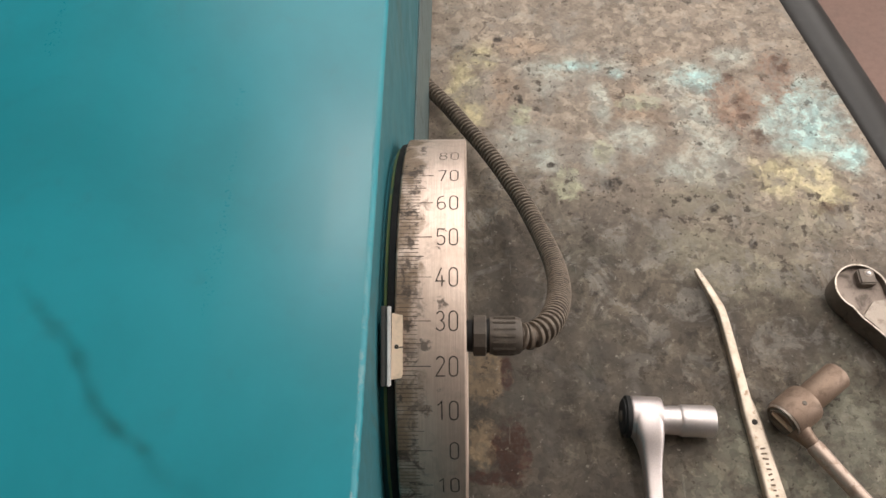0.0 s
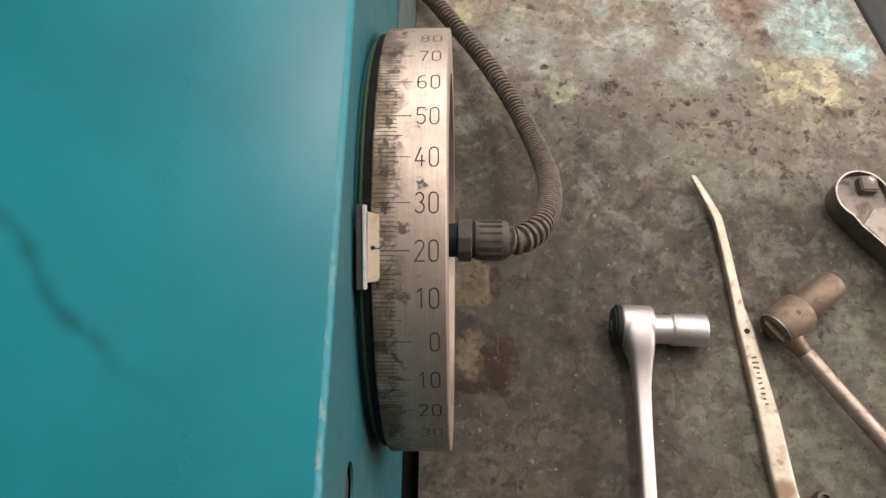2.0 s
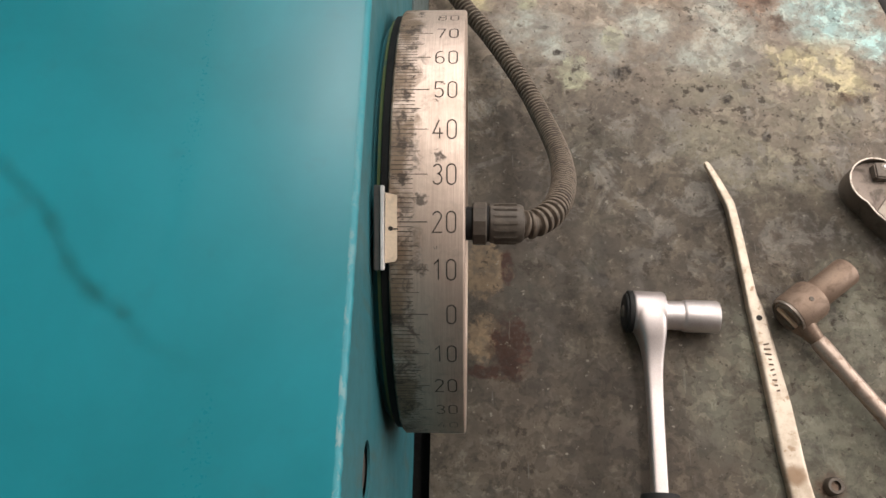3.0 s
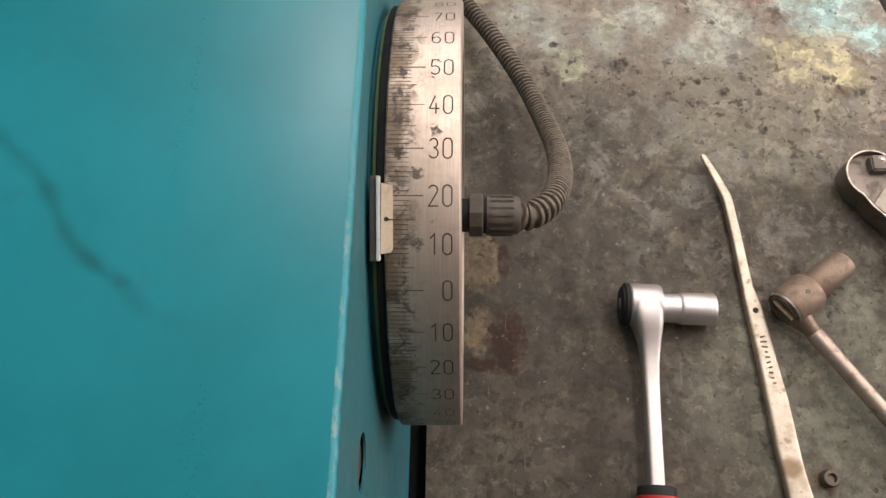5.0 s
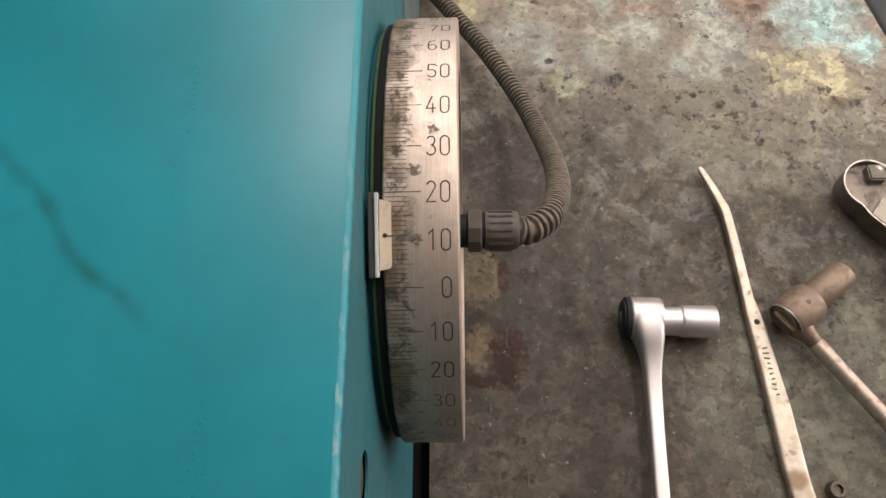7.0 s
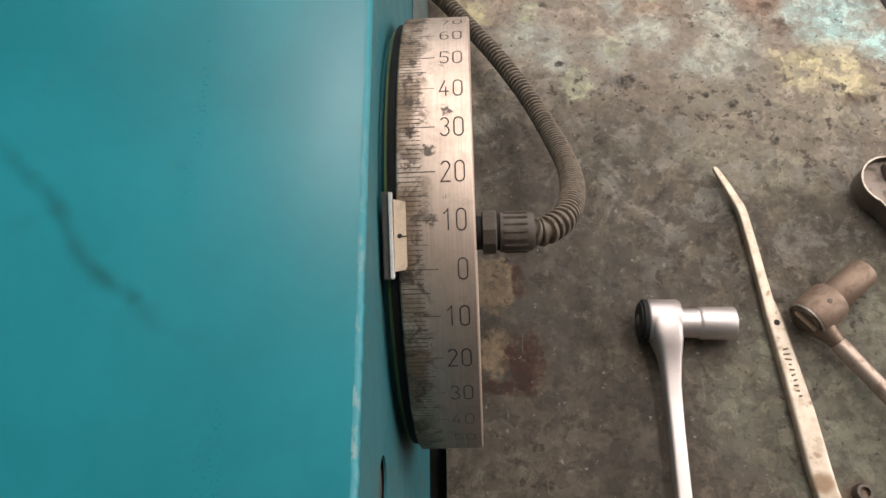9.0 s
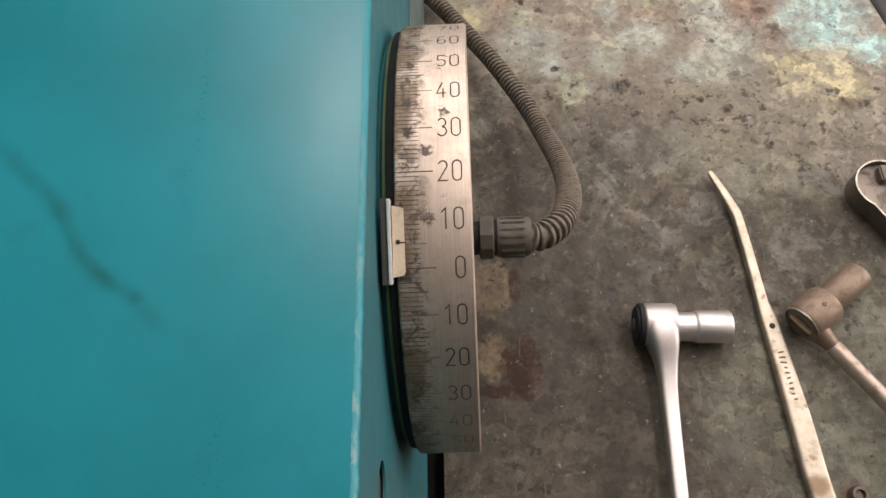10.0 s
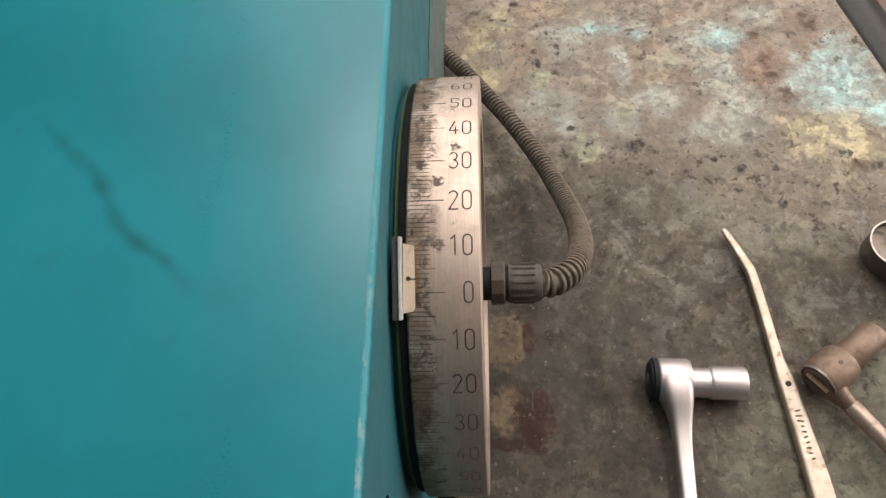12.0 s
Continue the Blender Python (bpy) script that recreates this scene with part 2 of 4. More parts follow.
def side_material():
    """The same enamel on the upright side, dulled by dust and grime and coloured darker for shade."""
    n = Nodes("dusty_shaded_enamel", 0.55, 0.0)
    big, mid, fine = n.noise(9, 4), n.noise(38, 6, 0.68), n.noise(600, 3)
    colour = n.mix(n.step(big, 0.3, 0.7), (0.026, 0.150, 0.182), (0.046, 0.165, 0.190))
    colour = n.mix(n.step(mid, 0.48, 0.72, 0, 0.55), colour, (0.075, 0.130, 0.134))
    runs = n.noise(26, 5, 0.7, at=n.moved((3, 1, 7), (1, 2.0, 0.30)))
    colour = n.mix(n.step(runs, 0.52, 0.70, 0, 0.45), colour, (0.080, 0.105, 0.085))
    colour = n.mix(n.step(fine, 0.55, 0.78, 0, 0.25), colour, (0.09, 0.17, 0.18))
    n.out(colour, "Base Color")
    n.out(n.step(mid, 0.3, 0.7, 0.52, 0.70), "Roughness")
    n.bsdf.inputs["Specular IOR Level"].default_value = 0.25
    n.bump(mid, 0.10, 0.0005)
    return n.mat


def edge_material():
    """The rounded edge: enamel coloured brighter as if facing the light, knocked through to pale primer along its lower
    half.
    """
    n = Nodes("worn_lit_edge", 0.45, 0.0)
    xyz = n.add("ShaderNodeSeparateXYZ")
    n.link(n.pos, xyz.inputs[0])
    colour = n.mix(n.step(n.noise(60, 4, 0.6, at=n.moved(scale=(1, 0.3, 1))), 0.35, 0.65), (0.015, 0.235, 0.292), (0.026, 0.275, 0.332))
    reach = n.step(xyz.outputs[1], -0.19, 0.03, 0.95, 0.05)
    crest = n.step(n.math("ADD", xyz.outputs[2], n.math("MULTIPLY", xyz.outputs[0], -0.7)), TOP * R + 0.0196, TOP * R + 0.0226, 0.15, 1.0)
    chips = n.step(n.noise(170, 6, 0.7, at=n.moved((3, 2, 1), (1, 0.6, 1)), warp=0.4), 0.47, 0.57)
    colour = n.mix(n.math("MULTIPLY", n.math("MULTIPLY", chips, reach), crest), colour, (0.20, 0.33, 0.345))
    spots = n.step(n.noise(120, 4, 0.6, at=n.moved((8, 5, 2))), 0.68, 0.72, 0, 0.7)
    colour = n.mix(spots, colour, (0.05, 0.10, 0.105))
    n.out(colour, "Base Color")
    n.bump(chips, 0.25, 0.0005)
    return n.mat


def dial_material():
    """Turned bare steel, brushed round the rim, with brown oil film, rust and black spots."""
    n = Nodes("turned_steel", 0.36, 1.0)
    xyz = n.add("ShaderNodeSeparateXYZ")
    n.link(n.pos, xyz.inputs[0])
    brushed = n.noise(40, 4, 0.7, at=n.moved(scale=(60, 1.2, 1.2)))
    mid, fine = n.noise(55, 6, 0.7, warp=0.5), n.noise(420, 4, 0.7)
    colour = n.mix(n.step(brushed, 0.3, 0.7), (0.64, 0.505, 0.425), (0.77, 0.640, 0.550))
    colour = n.mix(n.step(mid, 0.42, 0.75, 0, 0.40), colour, (0.47, 0.365, 0.300))
    edge = n.step(n.math("ADD", xyz.outputs[0], n.math("MULTIPLY", n.math("SUBTRACT", mid, 0.5), 0.030)), -0.0195, -0.0105, 1.0, 0.0)
    rust = n.math("MULTIPLY", edge, n.step(n.noise(38, 5, 0.7, at=n.moved((4, 2, 9))), 0.30, 0.54))
    colour = n.mix(n.math("MULTIPLY", rust, 0.88), colour, (0.170, 0.108, 0.060))
    soot = n.math("MULTIPLY", n.step(n.noise(120, 5, 0.75, at=n.moved((8, 1, 3)), warp=0.7), 0.50, 0.62),
                  n.step(n.noise(22, 3, at=n.moved((2, 6, 1))), 0.36, 0.52))
    left = n.step(xyz.outputs[0], -0.0150, -0.0075, 1.0, 0.12)
    soot = n.math("MULTIPLY", soot, left)
    colour = n.mix(n.math("MULTIPLY", soot, 0.85), colour, (0.05, 0.04, 0.035))
    wander = n.add("ShaderNodeVectorMath", operation="MULTIPLY_ADD")
    n.link(n.noise_colour(430, 6), wander.inputs[0])
    wander.inputs[1].default_value = (0.010, 0.010, 0.010)
    wander.inputs[2].default_value = (-0.005, -0.005, -0.005)
    bent = n.vector("ADD", wander.outputs[0], n.pos)
    # single spots: degrees on the scale, place across the rim, size (in dial radii)
    for a, x, size in ((34.0, -0.014, 0.026), (24.6, -0.085, 0.026), (36.5, -0.150, 0.030), (38.5, -0.120, 0.016), (48.5, -0.148, 0.026), (52.0, -0.010, 0.009), (29.0, -0.150, 0.024),
                       (10.0, -0.080, 0.025), (64.0, -0.140, 0.026), (14.5, -0.030, 0.006), (47.5, -0.035, 0.010), (71.0, -0.155, 0.026), (21.0, -0.160, 0.018)):
        spot = (x * R, R * math.sin(radians(a)), R * math.cos(radians(a)))
        mark = n.step(n.vector("DISTANCE", bent, spot), size * R * 0.45, size * R * 1.15, 0.8, 0.0)
        soot = n.math("MAXIMUM", soot, mark)
        colour = n.mix(mark, colour, (0.06, 0.046, 0.038))
    n.out(colour, "Base Color")
    n.out(n.math("SUBTRACT", 0.88, n.math("MULTIPLY", n.math("MAXIMUM", rust, soot), 0.6)), "Metallic")
    n.out(n.math("ADD", n.step(mid, 0.3, 0.75, 0.46, 0.60), n.math("MULTIPLY", soot, 0.2)), "Roughness")
    n.bump(n.math("ADD", brushed, n.math("MULTIPLY", fine, 0.3)), 0.08, 0.0006)
    return n.mat


BENCH, TEAL, DIAL = bench_material(), teal_material(), dial_material()
INK = plain("engraved_black", (0.026, 0.020, 0.016), 0.7, stain=(0.13, 0.10, 0.08), amount=0.6, scale=170)
TICK = plain("engraved_fine_line", (0.060, 0.044, 0.034), 0.6, 0.2, stain=(0.19, 0.15, 0.12), amount=0.8, scale=150)
FAINT = plain("faint_engraving", (0.16, 0.125, 0.10), 0.6, 0.4)
FAINTER = plain("fainter_engraving", (0.40, 0.315, 0.262), 0.5, 0.8)
GREYED = plain("blue_grey_overlay", (0.105, 0.150, 0.152), 0.5, stain=(0.075, 0.080, 0.075), amount=0.6, scale=40)
EDGE_WORN_LIT, SIDE = edge_material(), side_material()
OLIVE = plain("olive_old_paint", (0.150, 0.185, 0.070), 0.6, stain=(0.060, 0.150, 0.140), amount=0.8, scale=70)
BLACK = plain("black_rubber", (0.012, 0.012, 0.012), 0.7)
VOID = plain("flat_black", (0.004, 0.004, 0.004), 0.9)
HOSE = plain("grey_conduit", (0.098, 0.075, 0.057), 0.55, stain=(0.230, 0.182, 0.140), amount=0.75, scale=75, grain=500)
RIDGE = plain("pale_conduit_ridge", (0.200, 0.158, 0.120), 0.6, stain=(0.110, 0.085, 0.065), amount=0.7, scale=90, grain=500)
FITTING = plain("grey_nylon", (0.098, 0.080, 0.065), 0.6, stain=(0.20, 0.165, 0.132), amount=0.6, scale=110)
TAG = plain("aged_cream_plate", (0.92, 0.71, 0.53), 0.5, stain=(0.45, 0.34, 0.24), amount=0.4, scale=120)
PAPER = plain("white_edge", (0.86, 0.83, 0.81), 0.5)
BRACKET = plain("dull_grey_steel", (0.13, 0.118, 0.112), 0.55, 0.3)
CHROME = plain("satin_chrome", (0.72, 0.645, 0.635), 0.46, 0.95, stain=(0.70, 0.62, 0.57), amount=0.3, bump=0.02)
SOCKET = plain("satin_socket_steel", (0.78, 0.72, 0.715), 0.45, 0.95, stain=(0.66, 0.60, 0.56), amount=0.35, bump=0.03)


def spud_material():
    """Worn nickel plate with brown rust bitten through in patches."""
    n = Nodes("worn_nickel", 0.4, 0.9)
    mid, fine = n.noise(60, 6, 0.7), n.noise(600, 3)
    colour = n.mix(n.step(mid, 0.46, 0.66, 0, 0.6), (0.63, 0.545, 0.455), (0.44, 0.345, 0.255))
    rust = n.step(n.noise(130, 5, 0.7, at=n.moved((3, 3, 0))), 0.58, 0.66, 0, 0.7)
    for x, y, size in ((2.225, -0.985, 0.085), (2.215, -0.80, 0.040), (2.125, 0.05, 0.030), (2.10, 0.30, 0.022), (2.170, -0.36, 0.030)):
        away = n.vector("DISTANCE", n.pos, (x * R, y * R, 0.06 * R))
        near = n.step(n.math("ADD", away, n.math("MULTIPLY", n.math("SUBTRACT", mid, 0.5), 0.018)), size * R * 0.6, size * R * 1.1, 0.85, 0.0)
        rust = n.math("MAXIMUM", rust, near)
    colour = n.mix(rust, colour, (0.30, 0.185, 0.105))
    n.out(colour, "Base Color")
    n.out(n.step(rust, 0.0, 1.0, 0.95, 0.35), "Metallic")
    n.out(n.step(mid, 0.3, 0.7, 0.46, 0.60), "Roughness")
    n.bump(n.math("ADD", fine, rust), 0.06, 0.0004)
    return n.mat


SPUD = spud_material()
MARK = plain("brown_worn_marking", (0.10, 0.060, 0.036), 0.7, stain=(0.26, 0.18, 0.12), amount=0.6, scale=200)
BRIGHT_RING = plain("rubbed_ring_steel", (0.42, 0.36, 0.31), 0.4, 0.7, stain=(0.16, 0.125, 0.10), amount=0.6, scale=120)
RUSTY = plain("brown_oiled_steel", (0.31, 0.22, 0.165), 0.52, 0.5, stain=(0.17, 0.115, 0.085), amount=0.6, scale=90)
PINKISH = plain("rubbed_brown_steel", (0.56, 0.445, 0.375), 0.48, 0.8, stain=(0.30, 0.205, 0.150), amount=0.7, scale=110)
DARK_STEEL = plain("dark_oily_steel", (0.135, 0.112, 0.094), 0.45, 0.5, stain=(0.17, 0.14, 0.115), amount=0.4)
RECESS = plain("brown_grey_recess", (0.34, 0.275, 0.235), 0.5, 0.4, stain=(0.11, 0.09, 0.075), amount=0.85, scale=70)
FORGED = plain("forged_brown_steel", (0.215, 0.178, 0.150), 0.55, 0.35, stain=(0.11, 0.088, 0.072), amount=0.6, scale=80)
WORN_RIM = plain("rubbed_rim_steel", (0.74, 0.66, 0.58), 0.42, 0.8, stain=(0.30, 0.225, 0.17), amount=0.8, scale=120)
RED = plain("red_rubber", (0.55, 0.02, 0.03), 0.45)
RAIL = plain("dark_enamel", (0.026, 0.024, 0.023), 0.36, stain=(0.05, 0.047, 0.045), amount=0.4, scale=30)
FLOOR = plain("pinkish_floor", (0.29, 0.19, 0.16), 0.6, stain=(0.20, 0.15, 0.13), amount=0.5, scale=4, grain=60)
PLASTER = plain("workshop_plaster", (0.24, 0.225, 0.21), 0.85, stain=(0.16, 0.15, 0.14), amount=0.3, scale=2, grain=80)
DARK_WALL = plain("dark_unseen_wall", (0.040, 0.033, 0.027), 0.85, stain=(0.022, 0.019, 0.016), amount=0.4, scale=2, grain=80)
BOUNCE_WHITE = plain("white_bounce_ceiling", (0.78, 0.75, 0.71), 0.9, stain=(0.6, 0.56, 0.52), amount=0.3, scale=2, grain=80)
FRAME = plain("window_paint", (0.55, 0.55, 0.53), 0.5)


# ---- mesh helpers ----
def finish(bm, name, material, smooth=True):
    bmesh.ops.recalc_face_normals(bm, faces=bm.faces)
    mesh = bpy.data.meshes.new(name)
    bm.to_mesh(mesh)
    bm.free()
    mesh.materials.append(material)
    if smooth:
        mesh.polygons.foreach_set("use_smooth", [True] * len(mesh.polygons))
        mesh.set_sharp_from_angle(angle=radians(35))
    return mesh


def part(name, bm, material, parent=None, label=""):
    ob = new(name, finish(bm, name, material))
    if parent:
        ob.parent = parent
    if label:
        ob["label"] = label
    return ob


def thing(name, label, category, place=None, group="", kind=""):
    ob = tagged(new(name), label, category, group, kind)
    if place:
        ob.matrix_world = place
    return ob


def box(centre, size, m=None, bevel=0.0):
    bm = bmesh.new()
    bmesh.ops.create_cube(bm, size=1.0)
    bmesh.ops.scale(bm, vec=size, verts=bm.verts)
    if bevel:
        bmesh.ops.bevel(bm, geom=bm.edges[:], offset=bevel, segments=2, affect="EDGES")
    bmesh.ops.translate(bm, vec=centre, verts=bm.verts)
    if m:
        bmesh.ops.transform(bm, matrix=m, verts=bm.verts)
    return bm


def lathe(profile, m=None, segs=48, closed=False):
    """Turns (along, radius) round the x axis."""
    bm = bmesh.new()
    rings = []
    for along, radius in profile:
        rings.append([bm.verts.new((along, radius * math.cos(2 * math.pi * i / segs), radius * math.sin(2 * math.pi * i / segs))) for i in range(segs)])
    pairs = list(zip(rings, rings[1:])) + ([(rings[-1], rings[0])] if closed else [])
    for a, b in pairs:
        for i in range(segs):
            bm.faces.new((a[i], a[(i + 1) % segs], b[(i + 1) % segs], b[i]))
    if not closed:
        bm.faces.new(rings[0])
        bm.faces.new(rings[-1])
    if m:
        bmesh.ops.transform(bm, matrix=m, verts=bm.verts)
    return bm


def loft(sections, segs=20, power=2.0, m=None):
    """Joins rounded sections: (centre, half width, half height) along a path that runs mostly in the xy plane."""
    bm = bmesh.new()
    rings = []
    for k, (c, a, b) in enumerate(sections):
        c = Vector(c)
        ahead = Vector(sections[min(k + 1, len(sections) - 1)][0]) - Vector(sections[max(k - 1, 0)][0])
        side = ahead.cross(Vector((0, 0, 1))).normalized()
        up = side.cross(ahead).normalized()
        ring = []
        for i in range(segs):
            w = 2 * math.pi * i / segs
            cw, sw = math.cos(w), math.sin(w)
            ring.append(bm.verts.new(c + side * a * math.copysign(abs(cw) ** (2 / power), cw) + up * b * math.copysign(abs(sw) ** (2 / power), sw)))
        rings.append(ring)
    for p, q in zip(rings, rings[1:]):
        for i in range(segs):
            bm.faces.new((p[i], p[(i + 1) % segs], q[(i + 1) % segs], q[i]))
    bm.faces.new(rings[0])
    bm.faces.new(rings[-1])
    if m:
        bmesh.ops.transform(bm, matrix=m, verts=bm.verts)
    return bm


def smooth_path(points, count):
    """Catmull-Rom through the points."""
    pts = [Vector(p) for p in points]
    pts = [2 * pts[0] - pts[1], *pts, 2 * pts[-1] - pts[-2]]
    out = []
    for k in range(count + 1):
        s = k / count * (len(pts) - 3)
        i = min(int(s), len(pts) - 4)
        u = s - i
        a, b, c, d = pts[i:i + 4]
        out.append(0.5 * ((2 * b) + (c - a) * u + (2 * a - 5 * b + 4 * c - d) * u * u + (3 * b - a - 3 * c + d) * u ** 3))
    return out


def even_path(points, gap):
    """Points at equal gaps along the smooth path."""
    dense = smooth_path(points, 3000)
    run = [0.0]
    for a, b in zip(dense, dense[1:]):
        run.append(run[-1] + (b - a).length)
    count = int(run[-1] / gap)
    at = np.array([gap * k for k in range(count)])
    cols = [np.interp(at, run, [p[c] for p in dense]) for c in range(3)]
    return [Vector(p) for p in zip(*cols)]


def sheet(outline, holes, thick, m=None):
    """A flat plate in the xy plane with holes through it, its front face at z = 0."""
    bm = bmesh.new()
    edges = []
    for loop in (outline, *holes):
        verts = [bm.verts.new((x, y, 0)) for x, y in loop]
        edges += [bm.edges.new((verts[i], verts[(i + 1) % len(verts)])) for i in range(len(verts))]
    bmesh.ops.triangle_fill(bm, use_beauty=True, use_dissolve=False, edges=edges)
    made = bmesh.ops.extrude_face_region(bm, geom=bm.faces[:])
    bmesh.ops.translate(bm, vec=(0, 0, -thick), verts=[v for v in made["geom"] if isinstance(v, bmesh.types.BMVert)])
    if m:
        bmesh.ops.transform(bm, matrix=m, verts=bm.verts)
    return bm


def oval(cx, cy, rx, ry, count=24):
    return [(cx + rx * math.cos(2 * math.pi * i / count), cy + ry * math.sin(2 * math.pi * i / count)) for i in range(count)]


# ---- the workshop round the bench, its walls and ceiling assumed ----
def wall_with_window(name, length, low, high, opening, m):
    """A wall in its own xz plane, 0.2 m thick, with one opening (x0, z0, x1, z1) and its frame."""
    wall = tagged(new(name), kind="structure", label="pale plastered workshop wall with a wide window opening", category="wall")
    x0, z0, x1, z1 = opening
    half = length / 2
    for a, b, c, d in ((-half, low, x0, high), (x1, low, half, high), (x0, low, x1, z0), (x0, z1, x1, high)):
        part("wall_piece", box(((a + c) / 2, 0, (b + d) / 2), (c - a, 0.2, d - b)), PLASTER, wall)
    for x in (x0 + 0.02, (x0 + x1) / 2, x1 - 0.02):
        part("window_bar", box((x, -0.05, (z0 + z1) / 2), (0.04, 0.05, z1 - z0), bevel=0.004), FRAME, wall)
    wall.matrix_world = m
    return wall


def workshop():
    tagged(part("floor", box((0, 0, -0.85), (6.6, 6.6, 0.1)), FLOOR), "worn pinkish workshop floor", "floor", kind="structure")
    # unseen ceiling, white so that it bounces light onto dial and tools
    tagged(part("ceiling", box((0, 0, 2.25), (6.6, 6.6, 0.1)), BOUNCE_WHITE), "white unseen ceiling, added to bounce light", "ceiling", kind="structure")
    wall_with_window("wall_north", 6.2, -0.8, 2.2, (-0.8, 0.88, 1.8, 2.02), pose(0, 2.12, 0))
    wall_with_window("wall_east", 6.2, -0.8, 2.2, (-1.6, 0.45, 0.4, 1.75), pose(3.2, 0, 0, 0, 0, -90))
    # unseen walls, dark so that the dial's near side reflects little light
    for name, m in (("wall_south", pose(0, -3.0, 0.7)), ("wall_west", pose(-3.2, 0, 0.7, 0, 0, 90))):
        tagged(part(name, box((0, 0, 0), (6.2, 0.2, 3.0), m), DARK_WALL), "dark unseen wall, added to darken reflections", "wall", kind="structure")


workshop()


def ceiling_lamp(x, y, wide, long):
    ob = thing("ceiling_lamp", "white housing of an unseen ceiling lamp", "lamp", group="ceiling lamps")
    part("housing", box((x, y, 2.172), (wide, long, 0.05), None, 0.006), FRAME, ob)
    for end in (-0.5, 0.5):
        part("end_cap", box((x, y + end * (long + 0.012), 2.172), (wide + 0.006, 0.012, 0.054), None, 0.003), FRAME, ob)
    return ob


ceiling_lamp(-0.30, 1.15, 0.20, 0.70)
# housing for the added lamp
ceiling_lamp(0.80, 0.62, 0.38, 1.30)


# ---- the bench ----
def bench_plate(parent):
    """A plate 12 mm thick in two fields, the far one reaching further under the machine; its top is fine enough to hold the splashes."""
    points, faces = [], []
    for y0, y1, left, rows, cols in ((-3.8, 0.9, -0.179, 200, 190), (0.9, 5.5, -0.62, 200, 190)):
        base = len(points)
        for k in range(rows + 1):
            y = y0 + (y1 - y0) * k / rows
            right = 5.18 - 2.3 * (y + 3.8) / 9.3
            points += [((left + (right - left) * i / cols) * R, y * R, 0.0) for i in range(cols + 1)]
        at = lambda k, i: base + k * (cols + 1) + i
        faces += [(at(k, i), at(k, i + 1), at(k + 1, i + 1), at(k + 1, i)) for k in range(rows) for i in range(cols)]
        loop = [at(0, i) for i in range(cols)] + [at(k, cols) for k in range(rows)] + [at(rows, i) for i in range(cols, 0, -1)] + [at(k, 0) for k in range(rows, 0, -1)]
        low = len(points)
        points += [(points[v][0], points[v][1], -0.012) for v in loop]
        count = len(loop)
        faces += [(loop[i], low + i, low + (i + 1) % count, loop[(i + 1) % count]) for i in range(count)]
        faces.append(tuple(range(low + count - 1, low - 1, -1)))
    mesh = bpy.data.meshes.new("bench_top")
    mesh.from_pydata(points, [], faces)
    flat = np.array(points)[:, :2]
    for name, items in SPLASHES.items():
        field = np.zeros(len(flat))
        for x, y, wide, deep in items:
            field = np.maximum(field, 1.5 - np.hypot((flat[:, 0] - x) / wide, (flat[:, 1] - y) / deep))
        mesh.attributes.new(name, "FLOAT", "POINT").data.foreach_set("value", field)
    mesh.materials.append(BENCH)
    top = new("bench_top", mesh)
    top.parent = parent
    top["label"] = "stained steel plate"


def bench():
    ob = thing("workbench", "grey-brown steel workbench top with old paint splashes and rust", "workbench")
    bench_plate(ob)
    for x, y in ((0.4, -3.4), (4.6, -3.4), (2.5, 5.1), (0.4, 5.1)):
        part("leg", box((x * R, y * R, -0.407), (0.05, 0.05, 0.79), bevel=0.004), DARK_STEEL, ob)
    part("apron", box((2.5 * R, -3.4 * R, -0.045), (3.8 * R, 0.03, 0.065), bevel=0.003), DARK_STEEL, ob)
    return ob


bench()


def rail():
    """A grey tube that runs along the far edge of the bench, on two posts."""
    ob = thing("rail", "dark enamelled steel tube beside the bench edge", "rail")
    a, b = Vector((3.67, 2.299, 0)) * R, Vector((3.243, 4.024, 0)) * R
    way = (b - a).normalized()
    off = Vector((way.y, -way.x, 0)) * 0.040
    start, end = a - way * 0.9 + off, b + way * 0.45 + off
    start.z = end.z = -0.050
    part("tube", loft([(start + (end - start) * k / 12, 0.035, 0.035) for k in range(13)], 32), RAIL, ob)
    for k in (0.1, 0.9):
        foot = start + (end - start) * k
        part("post", box((foot.x, foot.y, -0.438), (0.03, 0.03, 0.724), bevel=0.003), RAIL, ob)
    return ob


rail()


